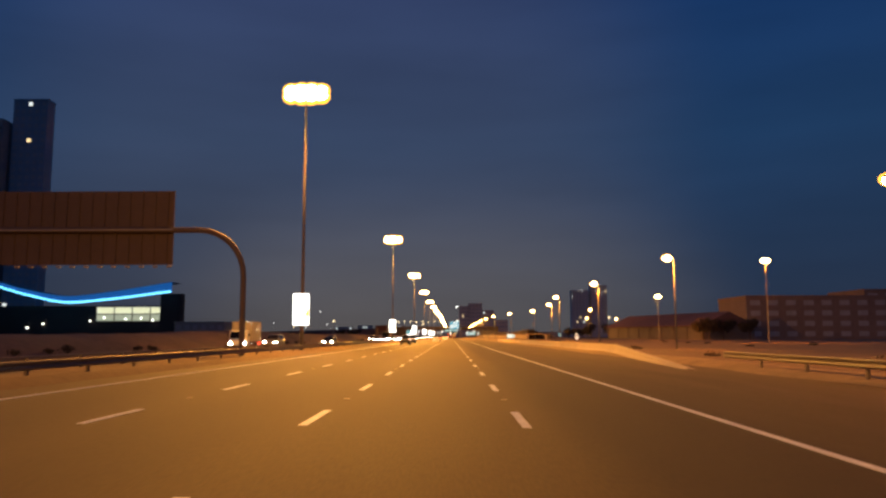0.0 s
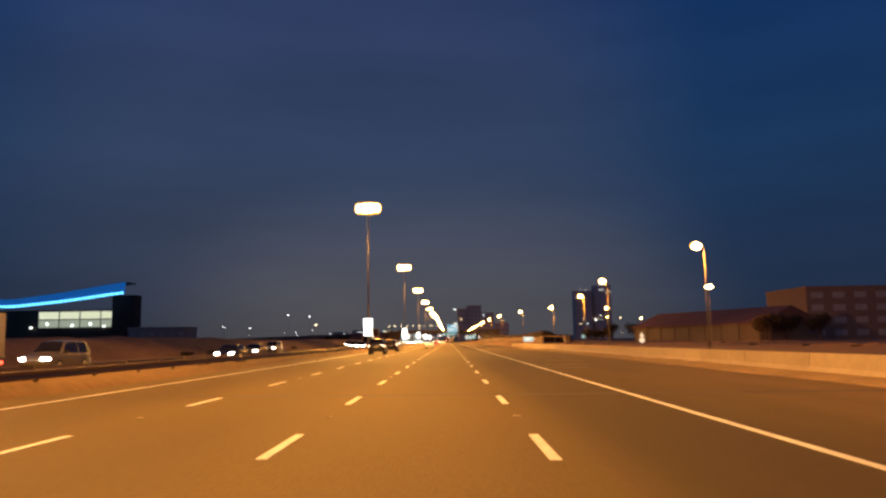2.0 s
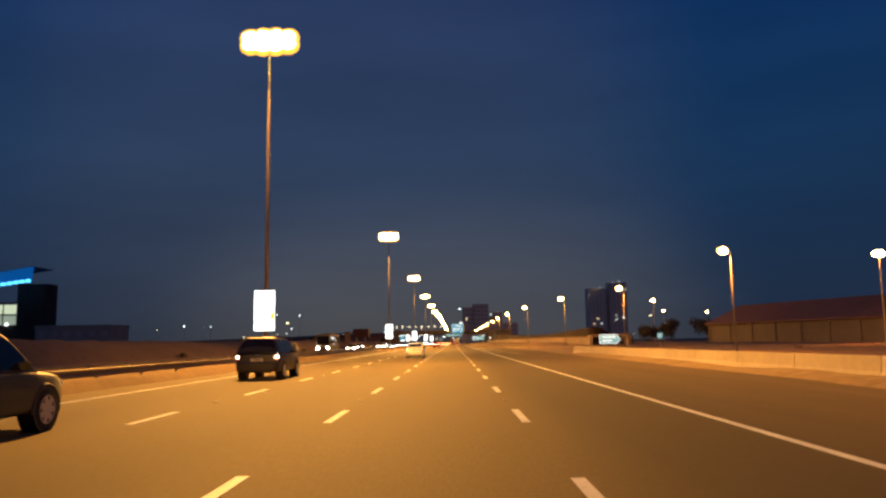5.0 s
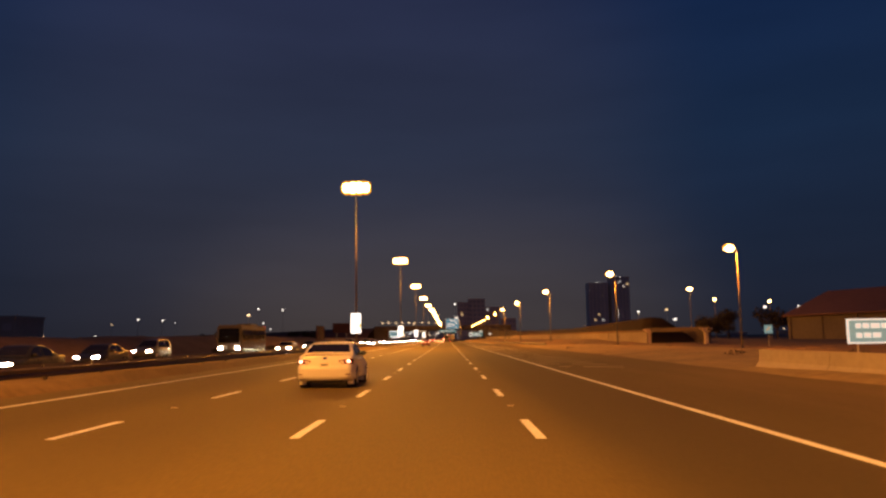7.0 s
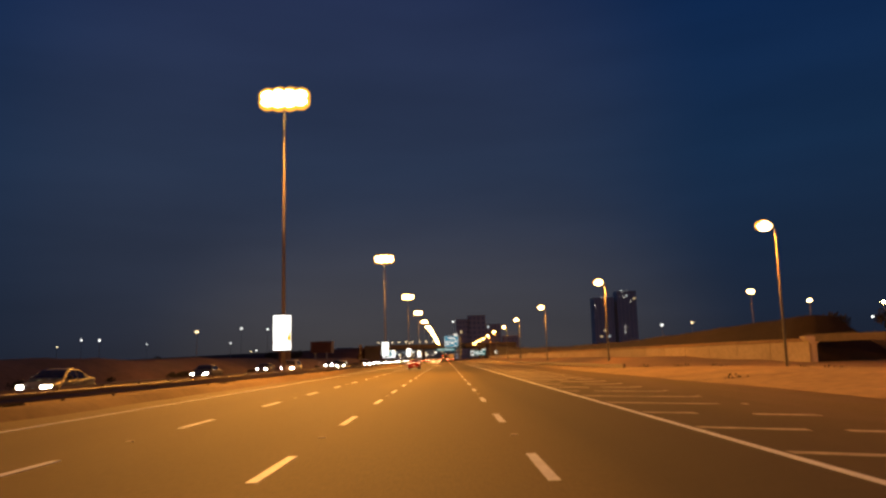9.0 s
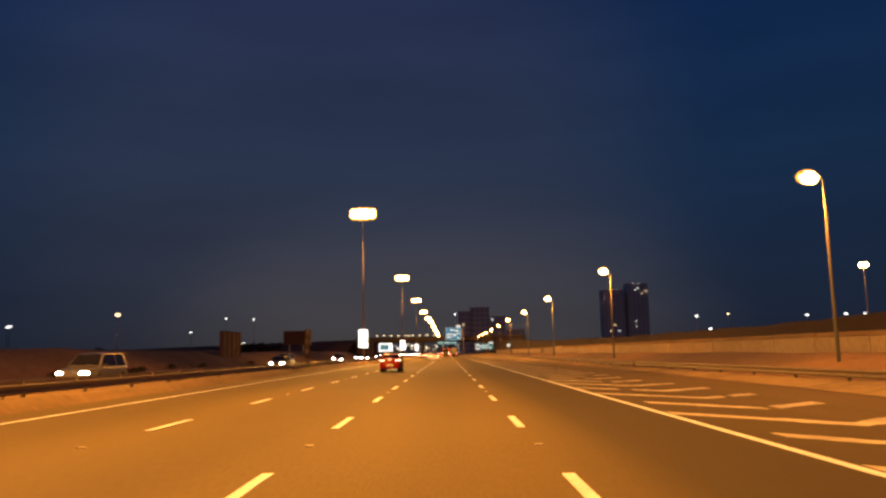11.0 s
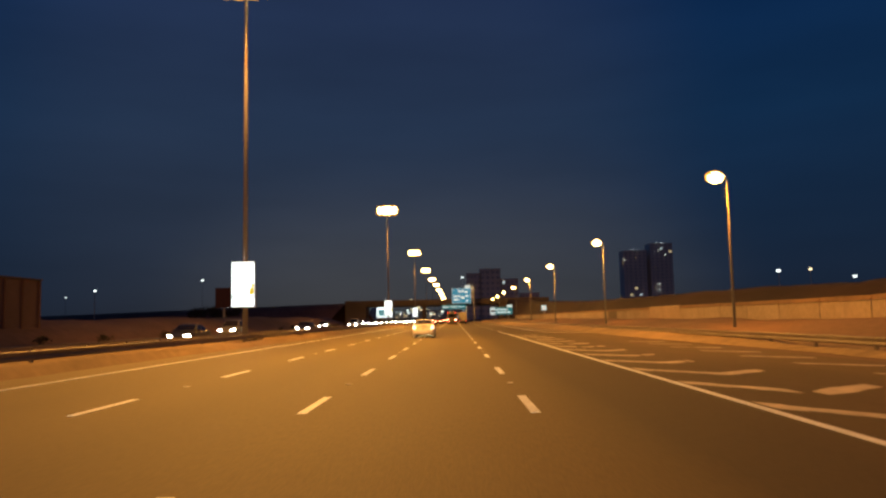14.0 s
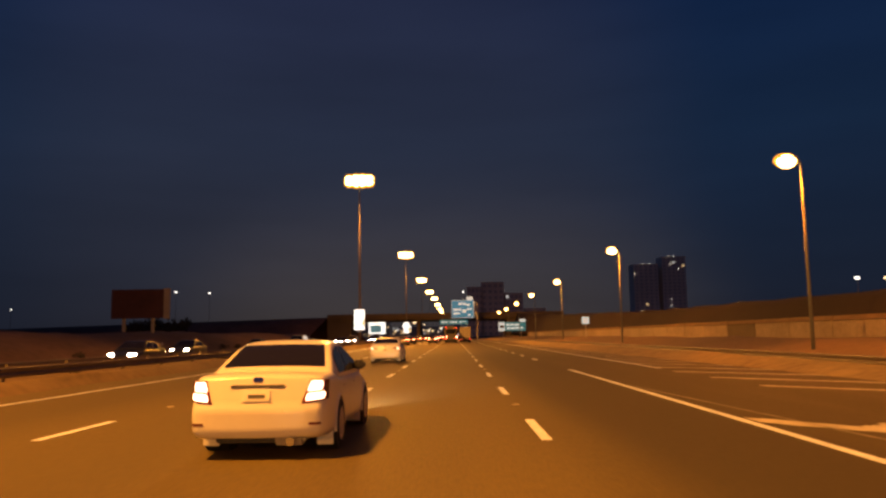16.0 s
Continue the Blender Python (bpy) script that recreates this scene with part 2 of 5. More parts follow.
# bank earth in two copies: darkened against strong lamps, reddened for missing lamp light
EARTH = material("darkened_earth", (0.020, 0.012, 0.009), 0.95, vary=0.35, grain=2.0, coarse=0.15, bump=0.5, bump_scale=5)
EARTH_LIT = material("lamplit_red_earth", (0.150, 0.078, 0.052), 0.95, vary=0.45, grain=1.2, coarse=0.12, bump=0.6, bump_scale=4)
GANTRY_PAINT = material("brown_gantry_paint", (0.13, 0.10, 0.085), 0.6, metal=0.2, vary=0.2, grain=4, coarse=0.5)
SIGN_BACK = material("sign_back_sheet", (0.11, 0.075, 0.062), 0.6, metal=0.2, vary=0.12, grain=3, coarse=0.4)
BLACK = material("black_plastic", (0.018, 0.018, 0.02), 0.55, vary=0.1)
RUBBER = material("tyre_rubber", (0.022, 0.021, 0.02), 0.8, vary=0.2, bump=0.2)
ALLOY = material("alloy_wheel", (0.62, 0.60, 0.57), 0.42, metal=0.45, vary=0.08)
CHROME = material("chrome", (0.75, 0.75, 0.75), 0.12, metal=1.0, vary=0.03)
TINTED = material("tinted_glass", (0.012, 0.011, 0.012), 0.02, vary=0.05)
WHITE_PAINT = material("white_car_paint", (0.80, 0.79, 0.76), 0.28, vary=0.03, coat=0.6)
PEARL_PAINT = material("pearl_car_paint", (0.76, 0.74, 0.68), 0.28, vary=0.03, coat=0.6)
RED_PAINT = material("red_car_paint", (0.24, 0.006, 0.005), 0.36, vary=0.06, gloss=0.16)
DARK_PAINT = material("dark_car_paint", (0.022, 0.023, 0.027), 0.45, vary=0.06, coat=0.15)
GREY_PAINT = material("grey_car_paint", (0.10, 0.095, 0.09), 0.32, vary=0.05, coat=0.5)
PLATE = material("number_plate", (0.75, 0.74, 0.70), 0.4, vary=0.05)
PLATE_INK = material("plate_ink", (0.08, 0.08, 0.08), 0.5)
LENS_RED = glowing("tail_lens_red", (1.0, 0.06, 0.03), 5.0)
LENS_BRIGHT = glowing("tail_pane", (1.0, 0.52, 0.36), 8.0)
LENS_CLEAR = material("clear_lens", (0.8, 0.78, 0.74), 0.12, vary=0.05)
LENS_DARK = material("dark_red_lens", (0.13, 0.018, 0.014), 0.15, vary=0.1)
HEADLIGHT = glowing("headlight_lens", (1.0, 0.95, 0.86), 150.0)
BRAKE_BULB = glowing("brake_bulb", (1.0, 0.20, 0.13), 80.0)
LAMP_GLASS = glowing("sodium_lamp_glass", (1.0, 0.56, 0.17), 40.0)
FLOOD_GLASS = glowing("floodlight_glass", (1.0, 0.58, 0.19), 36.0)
AMBER_HALO = glowing("amber_lamp_halo", (1.0, 0.46, 0.06), 1.5)
LAMP_GLASS_FAR = glowing("far_lamp_glass", (1.0, 0.76, 0.45), 2.6)
LAMP_WHITE = glowing("white_lamp_glass", (0.95, 0.98, 1.0), 2.8)
PANEL_LIT = glowing("lit_advert_panel", (0.95, 0.98, 1.0), 2.6)
PANEL_YELLOW = glowing("lit_yellow_print", (0.85, 0.62, 0.08), 1.0)
PANEL_GREY = glowing("lit_grey_print", (0.55, 0.58, 0.60), 0.9)
BLUE_LED = glowing("blue_led_fascia", (0.015, 0.17, 0.62), 0.30)
CYAN_LED = glowing("cyan_led_strip", (0.12, 0.55, 1.0), 2.2)
WINDOW_LIT = glowing("lit_window", (0.85, 0.86, 0.62), 0.62)
WINDOW_DIM = glowing("dimly_lit_window", (0.62, 0.66, 0.52), 0.36)
WINDOW_WARM = glowing("warm_lit_window", (1.0, 0.72, 0.40), 0.9)
# unlit window, its tone lifted with the facades to paint in haze
WINDOW_HAZED = material("hazed_window", (0.50, 0.45, 0.42), 0.6)
# road sign faces are no lamps; light falling on them is painted as glow
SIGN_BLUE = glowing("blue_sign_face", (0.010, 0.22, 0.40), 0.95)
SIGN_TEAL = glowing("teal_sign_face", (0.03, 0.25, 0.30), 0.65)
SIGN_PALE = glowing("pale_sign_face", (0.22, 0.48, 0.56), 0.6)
SIGN_WARM = glowing("warm_glow_sign_face", (0.95, 0.72, 0.52), 0.7)
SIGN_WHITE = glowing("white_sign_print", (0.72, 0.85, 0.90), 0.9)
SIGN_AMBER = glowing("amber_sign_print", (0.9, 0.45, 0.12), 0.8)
TOWER_WALL = material("tower_cladding", (0.40, 0.42, 0.46), 0.7, vary=0.15, grain=0.3, coarse=0.03)
# tower and facade tones are lifted to paint in the far haze
TOWER_HAZED = material("hazed_tower_render", (0.84, 0.72, 0.60), 0.8, vary=0.15, grain=0.3, coarse=0.03)
DARK_WALL = material("dark_facade", (0.36, 0.35, 0.36), 0.8, vary=0.2, grain=0.4, coarse=0.05)
BROWN_WALL = material("brown_render", (0.05, 0.031, 0.025), 0.9, vary=0.2, grain=1.0, coarse=0.1)
# brown tone lifted to paint in haze over the building
BUILDING_BROWN = material("brown_building_render", (0.32, 0.22, 0.17), 0.9, vary=0.2, grain=0.8, coarse=0.08)
RED_ROOF = material("red_brown_roof_sheet", (0.19, 0.095, 0.075), 0.8, vary=0.2, grain=0.8, coarse=0.1)
LEAF = material("dark_foliage", (0.046, 0.037, 0.023), 0.8, vary=0.4, grain=3, coarse=0.5, per_object=0.2)
BARK = material("bark", (0.10, 0.075, 0.055), 0.9, vary=0.3, grain=6, coarse=1.0, bump=0.4)
COACH_PAINT = material("dull_grey_coach_paint", (0.085, 0.072, 0.062), 0.6, vary=0.15, grain=2, coarse=0.4)
CARGO = material("cargo_box_sheet", (0.30, 0.27, 0.23), 0.6, vary=0.1, grain=2, coarse=0.4)


# ---- building blocks ----
def part(name, bm, mat, parent=None, label="", smooth=False):
    me = bpy.data.meshes.new(name)
    bmesh.ops.recalc_face_normals(bm, faces=bm.faces)
    bm.to_mesh(me)
    bm.free()
    me.materials.append(mat)
    if smooth:
        for p in me.polygons:
            p.use_smooth = True
    ob = new(name, me)
    ob.parent = parent
    if label:
        tagged(ob, label)
    return ob


def like(name, me, parent, at, label="", rz=0.0):
    """One more part on mesh data that is already there."""
    ob = new(name, me)
    ob.parent = parent
    ob.matrix_basis = pose(*at, 0, 0, rz)
    if label:
        tagged(ob, label)
    return ob


def thing(name, at, label, category, group="", kind="", rz=0.0):
    ob = new(name)
    ob.matrix_basis = pose(*at, 0, 0, rz)
    return tagged(ob, label, category, group, kind)


def box(bm, x0, x1, y0, y1, z0, z1, bevel=0.0):
    vs = [bm.verts.new((x, y, z)) for x in (x0, x1) for y in (y0, y1) for z in (z0, z1)]
    fs = [bm.faces.new([vs[i] for i in q]) for q in ((0, 1, 3, 2), (4, 6, 7, 5), (0, 4, 5, 1), (2, 3, 7, 6), (0, 2, 6, 4), (1, 5, 7, 3))]
    if bevel:
        es = list({e for f in fs for e in f.edges})
        bmesh.ops.bevel(bm, geom=es, offset=bevel, segments=2, affect="EDGES", clamp_overlap=True)
    return bm


def boxed(*a, bevel=0.0):
    return box(bmesh.new(), *a, bevel=bevel)


def tube(bm, a, b, ra, rb, sides=12):
    a, b = Vector(a), Vector(b)
    q = (b - a).to_track_quat("Z", "Y").to_matrix()
    rings = []
    for c, r in ((a, ra), (b, rb)):
        rings.append([bm.verts.new(c + q @ Vector((r * math.cos(2 * math.pi * i / sides), r * math.sin(2 * math.pi * i / sides), 0))) for i in range(sides)])
    for i in range(sides):
        j = (i + 1) % sides
        bm.faces.new((rings[0][i], rings[0][j], rings[1][j], rings[1][i]))
    bm.faces.new(rings[0][::-1])
    bm.faces.new(rings[1])
    return bm


def tubed(*a, **k):
    return tube(bmesh.new(), *a, **k)


def grid(fn, us, vs):
    """A sheet fn(u, v) over two lists of parameters."""
    bm = bmesh.new()
    rows = [[bm.verts.new(fn(u, v)) for v in vs] for u in us]
    for a, b in zip(rows, rows[1:]):
        for i in range(len(vs) - 1):
            bm.faces.new((a[i], a[i + 1], b[i + 1], b[i]))
    return bm


def sweep(bm, profile, path, closed=True):
    """A profile of (x, z) along a path of (x, y, z), square to the ground plan."""
    rings = []
    for i, p in enumerate(path):
        a, b = Vector(path[max(i - 1, 0)]), Vector(path[min(i + 1, len(path) - 1)])
        d = (b - a).normalized()
        side = Vector((d.y, -d.x, 0)).normalized()
        rings.append([bm.verts.new(Vector(p) + side * u + Vector((0, 0, w))) for u, w in profile])
    n = len(profile)
    for r, s in zip(rings, rings[1:]):
        for i in range(n if closed else n - 1):
            j = (i + 1) % n
            bm.faces.new((r[i], r[j], s[j], s[i]))
    if closed:
        bm.faces.new(rings[0][::-1])
        bm.faces.new(rings[-1])
    return bm


def lerp(table, x):
    return float(np.interp(x, [p[0] for p in table], [p[1] for p in table]))


# ---- ground and road ----
def ground_height(x, y):
    """Flat by the road; a bank rises beyond the verge where the slip road climbs."""
    bank = lerp(((270, 0), (320, 1), (1200, 1)), y) * lerp(((14.5, 0), (21, 1.0), (40, 1.0), (90, 0)), x)
    ripple = (0.10 if x < 0 else 0.28) * noise.noise((x * 0.25, y * 0.12, 0)) * lerp(((-16.5, 1), (-13, 0), (12.6, 0), (15, 1)), x)
    return bank + ripple - lerp(((-32, 0.12), (-31.5, 0), (13, 0), (16, 0.0)), x) - 0.02


def build_ground():
    xs = [-4800, -2000, -900, -400, -200, -120, -80, -60, -48, -40, -35, -32, -31, -28, -16.5, -15.6, -14.6, -13.7, -12.9, -12.3, -8, 0, 8, 12.3, 12.8, 13.5, 14.2,
          15, 16, 17.5, 19, 21, 23, 25, 30, 40, 60, 90, 140, 220, 400, 900, 2000, 4800]
    ys = [-4800, -1500, -400, -150] + [-60 + 6 * i for i in range(125)] + [720, 780, 860, 1000, 1300, 1800, 3000, 4800]
    return tagged(part("ground", grid(lambda x, y: (x, y, ground_height(x, y)), xs, ys), SAND, None, smooth=True), "bare brown desert sand beside the motorway", "ground", kind="structure")


build_ground()
ROAD_END = 2600
road = tagged(part("road", boxed(-12.35, 12.35, -90, ROAD_END, -0.15, 0.004), ASPHALT), "dark worn asphalt motorway with five lanes' width", "road", kind="structure")
tagged(part("road_opposite", boxed(-30.8, -15.4, -90, ROAD_END, -0.15, 0.004), ASPHALT_FAR), "dark asphalt carriageway for oncoming traffic beyond the median", "road", kind="structure")


def stripe(name, x0, x1, y0, y1, mat, label):
    return tagged(part(name, boxed(x0, x1, y0, y1, 0.004, 0.012), mat, road), label)


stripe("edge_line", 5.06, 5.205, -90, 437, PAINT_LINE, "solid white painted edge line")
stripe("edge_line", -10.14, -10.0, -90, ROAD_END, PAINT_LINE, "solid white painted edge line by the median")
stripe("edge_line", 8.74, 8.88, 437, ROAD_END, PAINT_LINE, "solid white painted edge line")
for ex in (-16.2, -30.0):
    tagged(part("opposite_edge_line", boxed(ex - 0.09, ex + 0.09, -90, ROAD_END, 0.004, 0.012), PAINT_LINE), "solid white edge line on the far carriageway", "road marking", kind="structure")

DASH_STEP, DASH_LONG = 8.08, 2.5
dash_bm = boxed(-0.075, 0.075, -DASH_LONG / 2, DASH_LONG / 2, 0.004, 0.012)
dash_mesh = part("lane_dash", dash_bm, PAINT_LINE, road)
stud_mesh = part("road_stud", boxed(-0.07, 0.07, -0.06, 0.06, 0.004, 0.022, bevel=0.006), PAINT_WORN, road)
dash_mesh.location, stud_mesh.location = (-1.95, 6.1 - 2 * DASH_STEP, 0), (-1.95, 6.1 - 2.5 * DASH_STEP, 0)
rest = bmesh.new()
for dx, first in ((-5.76, 6.42), (-1.95, 6.15), (1.7, 5.75)):
    for k in range(-1, 320):
        y = first + k * DASH_STEP
        if k < 88:
            like("lane_dash", dash_mesh.data, road, (dx, y, 0))
            if k % 2:
                like("road_stud", stud_mesh.data, road, (dx, y + DASH_STEP / 2, 0))
        else:
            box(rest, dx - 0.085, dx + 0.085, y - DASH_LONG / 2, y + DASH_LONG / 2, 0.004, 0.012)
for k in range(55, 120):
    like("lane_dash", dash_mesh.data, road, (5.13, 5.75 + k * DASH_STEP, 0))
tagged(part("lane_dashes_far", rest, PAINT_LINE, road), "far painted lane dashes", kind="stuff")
for dx in (-19.6, -23.2, -26.7):
    far = bmesh.new()
    for k in range(-4, 90):
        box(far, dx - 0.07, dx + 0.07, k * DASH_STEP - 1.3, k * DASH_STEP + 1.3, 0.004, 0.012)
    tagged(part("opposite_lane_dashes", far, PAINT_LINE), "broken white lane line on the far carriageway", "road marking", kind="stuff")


def slant_strip(y, w):
    bm = bmesh.new()
    xs = [-12.2 + 0.8 * i for i in range(31)]
    rows = []
    for x in xs:
        a = 0.25 * noise.noise((x * 0.4, y, 0))
        k = w * (0.7 + 0.5 * noise.noise((x * 0.9, y, 4)))
        rows.append((bm.verts.new((x, y - 0.2 * x * 0.4 + a - k / 2, 0.0065)), bm.verts.new((x, y - 0.2 * x * 0.4 + a + k / 2, 0.0065))))
    for p, q in zip(rows, rows[1:]):
        bm.faces.new((p[0], q[0], q[1], p[1]))
    return bm


def slant(bm, x0, y0, x1, y1, w):
    vs = []
    for x, y in ((x0, y0 - w / 2), (x1, y1 - w / 2), (x1, y1 + w / 2), (x0, y0 + w / 2)):
        vs.append((x, y))
    lo = [bm.verts.new((x, y, 0.004)) for x, y in vs]
    hi = [bm.verts.new((x, y, 0.011)) for x, y in vs]
    bm.faces.new(hi)
    for i in range(4):
        bm.faces.new((lo[i], lo[(i + 1) % 4], hi[(i + 1) % 4], hi[i]))
    return bm


JOINT_TAR = material("tar_joint", (0.040, 0.033, 0.028), 0.7, vary=0.4, grain=3, coarse=0.5)
for jy, jw in ((72.4, 0.55),):
    part("tar_joint", slant_strip(jy, jw), JOINT_TAR, road, "dark tarred joint across the lanes")

# the hatched gore between the motorway and the slip road
def ragged(bm, x0, y0, x1, y1, w, seed, gone=-0.42):
    """A painted bar whose width wanders where sand has worn it."""
    n = 6
    for i in range(n):
        a, b = i / n, (i + 1) / n
        worn = noise.noise((seed * 1.7, i * 0.8, 0.3))
        if worn < gone:
            continue
        k = w * (0.85 + 0.45 * worn)
        slant(bm, x0 + (x1 - x0) * a, y0 + (y1 - y0) * a, x0 + (x1 - x0) * b, y0 + (y1 - y0) * b, k)
    return bm


y = 217.3
while y < 422:
    early = lerp(((216, 1), (245, 1), (285, 0)), y)
    reach = lerp(((216, 3.4), (240, 3.4), (300, 2.5), (355, 2.35), (372, 1.65), (381, 1.55), (420, 1.2)), y)
    drop = lerp(((216, 1.95), (240, 1.95), (300, 3.3), (327, 3.6), (355, 2.8), (372, 2.7), (381, 1.75), (420, 1.5)), y)
    reach_back = lerp(((216, 0.0), (248, 0.0), (300, 2.0), (355, 1.65), (372, 1.6), (381, 0.9), (420, 0.8)), y)
    w = 0.80 - 0.45 * early
    gone = -0.42 + 0.22 * early
    bm = ragged(bmesh.new(), 5.30, y, 5.30 + reach, y - drop, w, y, gone)
    if reach_back:
        ragged(bm, 5.30 + reach, y - drop, 5.30 + reach + reach_back, y - drop + 0.75 * reach_back, w, y + 3, gone)
    part("chevron_stripe", bm, PAINT_WORN if early < 0.6 else PAINT_THIN, road)
    y += lerp(((216, 3.9), (240, 3.9), (246, 4.105), (318, 4.105), (322, 4.175), (420, 4.175)), y)
for k in range(9):
    y = 365.8 + 4.05 * k
    part("hatch_stripe", ragged(bmesh.new(), 10.1, y, 11.65, y - 1.7, 0.5, y + 1), PAINT_WORN, road)
y = 426.3
while y < 520:
    part("hatch_stripe", ragged(bmesh.new(), 8.6, y, 12.3, y - 3.9, 0.55, y, -0.6), PAINT_WORN, road)
    y += 4.0
for x0, y0, x1, y1 in ((5.3, 90.7, 7.5, 89.9), (5.3, 95.5, 8.3, 94.2), (5.6, 104.0, 9.3, 102.1), (5.3, 108.2, 8.0, 107.0)):
    part("faint_hatch_stripe", ragged(bmesh.new(), x0, y0, x1, y1, 0.42, y0), PAINT_FAINT, road)
part("faint_taper_line", slant(bmesh.new(), 6.45, 411, 5.3, 427, 0.9), PAINT_FAINT, road)

# ---- median and verge ----
def median_heap(u, y):
    """Sand blown up against both guard rails of the median."""
    e = 0.28 * noise.noise((y * 0.17, 2.2, 3.1)) + 0.12 * noise.noise((y * 0.6, 5.2, 1.1))
    h = lerp(((40, 0.24), (85, 0.36), (900, 0.36)), y) + 0.15 * noise.noise((y * 0.11, 0.4 + u, 0)) + 0.07 * noise.noise((y * 0.7, 4 * u, 2))
    z = h * lerp(((0, 0), (0.08, 0.7), (0.14, 1), (0.35, 0.6), (0.62, 0.6), (0.78, 1), (0.86, 0.9), (0.93, 0.5), (1, 0)), u)
    x = -15.5 + 3.62 * u + (e if u > 0.9 else -e if u < 0.07 else 0)
    return (x, y, 0.005 + z if 0 < u < 1 else 0.0)


def verge_heap(u, y):
    e = 0.45 * noise.noise((y * 0.15, 8.2, 3.1)) + 0.15 * noise.noise((y * 0.6, 5.2, 1.1))
    x0 = lerp(((-90, 12.3), (215, 12.2), (235, 13.0), (300, 12.6), (335, 13.2), (385, 13.2), (402, 12.3), (436, 12.3), (460, 11.6), (700, 11.2)), y) + e
    x = x0 + (lerp(((-90, 16.4), (200, 16.4), (228, 29), (276, 29), (298, 16.4)), y) - x0) * u
    h = lerp(((-90, 0.16), (215, 0.18), (235, 0.42), (280, 0.42), (305, 0.20), (388, 0.20), (404, 0.36), (600, 0.36)), y) + 0.10 * noise.noise((y * 0.13, u, 0.7)) + 0.06 * noise.noise((y * 0.6, 5 * u, 2))
    z = h * lerp(((0, 0), (0.12, 0.35), (0.3, 0.85), (0.45, 1), (0.7, 0.9), (1, 0)), u)
    return (x, y, 0.006 + z if 0 < u < 1 else (0.0 if u == 0 else -0.1))


for fn, us, nm in ((median_heap, (0, 0.05, 0.1, 0.15, 0.25, 0.4, 0.55, 0.7, 0.8, 0.86, 0.91, 0.95, 0.98, 1), "median_sand"), (verge_heap, (0, 0.04, 0.1, 0.18, 0.3, 0.45, 0.6, 0.8, 1), "verge_sand")):
    ob = part(nm, grid(fn, us, [-90 + 1.25 * i for i in range(640)]), SAND_PALE if fn is median_heap else SAND_LIT, None, smooth=True)
    tagged(ob, "pale wind-blown sand along the road's edge", "sand", kind="structure")

BEAM = [(-0.03, -0.155), (0.0, -0.155), (0.035, -0.125), (0.045, -0.10), (0.045, -0.065), (0.03, -0.035), (0.0, -0.012), (0.0, 0.012), (0.03, 0.055), (0.045, 0.08), (0.045, 0.115), (0.035, 0.14), (0.0, 0.155), (-0.03, 0.155)]


def guard_rail(label, path, step=4.0, face=1):
    """A steel W-beam on posts along a straight run."""
    a, b = Vector(path[0]), Vector(path[1])
    n = int((b - a).length / step)
    rail = thing("guard_rail", a, label, "guard rail", "guard rails along the motorway")
    d = (b - a) / n
    prof = [(face * u, w) for u, w in BEAM]
    bm = sweep(bmesh.new(), prof, [(0, 0, 0.58), tuple((b - a) + Vector((0, 0, 0.58)))])
    part("beam", bm, RAIL_STEEL, rail, "dull galvanised W-shaped steel beam")
    post = None
    for i in range(min(n, 290)):
        at = d * i
        if post is None:
            post = part("post", boxed(-0.05 - face * 0.09, 0.05 - face * 0.09, -0.07, 0.07, -0.1, 0.72, bevel=0.008), RAIL_STEEL, rail)
        else:
            like("post", post.data, rail, (at.x, at.y, 0))
    return rail


guard_rail("galvanised steel guard rail along the median sand", ((-12.7, -80, 0), (-12.7, 1060, 0)), face=1)
guard_rail("galvanised steel guard rail facing the oncoming carriageway", ((-15.1, -80, 0), (-15.1, 1060, 0)), face=-1)
guard_rail("galvanised steel guard rail on the sandy verge", ((13.3, -80, 0), (13.3, 36, 0)), face=-1)
guard_rail("galvanised steel guard rail beside the slip road's gore", ((15.0, 292, -0.14), (14.0, 336, -0.14)), face=-1)
guard_rail("galvanised steel guard rail below the retaining wall", ((14.0, 336.5, -0.14), (13.8, 640, -0.14)), face=-1)

JERSEY = [(-0.30, 0.0), (-0.30, 0.08), (-0.13, 0.30), (-0.09, 0.80), (0.09, 0.80), (0.13, 0.30), (0.30, 0.08), (0.30, 0.0)]
barrier = thing("concrete_barrier", (13.9, 62, 0), "long pale concrete barrier with a sloping end on the verge", "barrier")
runs = [((10.9, 33.5), (13.9, 62))] + [((13.9, 62 + 6 * i), (13.9, 62 + 6 * i + 5.96)) for i in range(25)]
for i, (p, q) in enumerate(runs):
    bm = sweep(bmesh.new(), JERSEY, [(p[0] - 13.9, p[1] - 62, 0), (q[0] - 13.9, q[1] - 62, 0)])
    if i == 0:
        for v in bm.verts:
            if v.co.y < -20:
                v.co.z *= 0.08
    part("barrier_block", bm, CONCRETE_PALE, barrier)


# ---- lighting masts and lanterns ----
def ball(c, r, u=14, v=9):
    bm = bmesh.new()
    bmesh.ops.create_uvsphere(bm, u_segments=u, v_segments=v, radius=1)
    for q in bm.verts:
        q.co = Vector((c[0] + r[0] * q.co.x, c[1] + r[1] * q.co.y, c[2] + r[2] * q.co.z))
    return bm


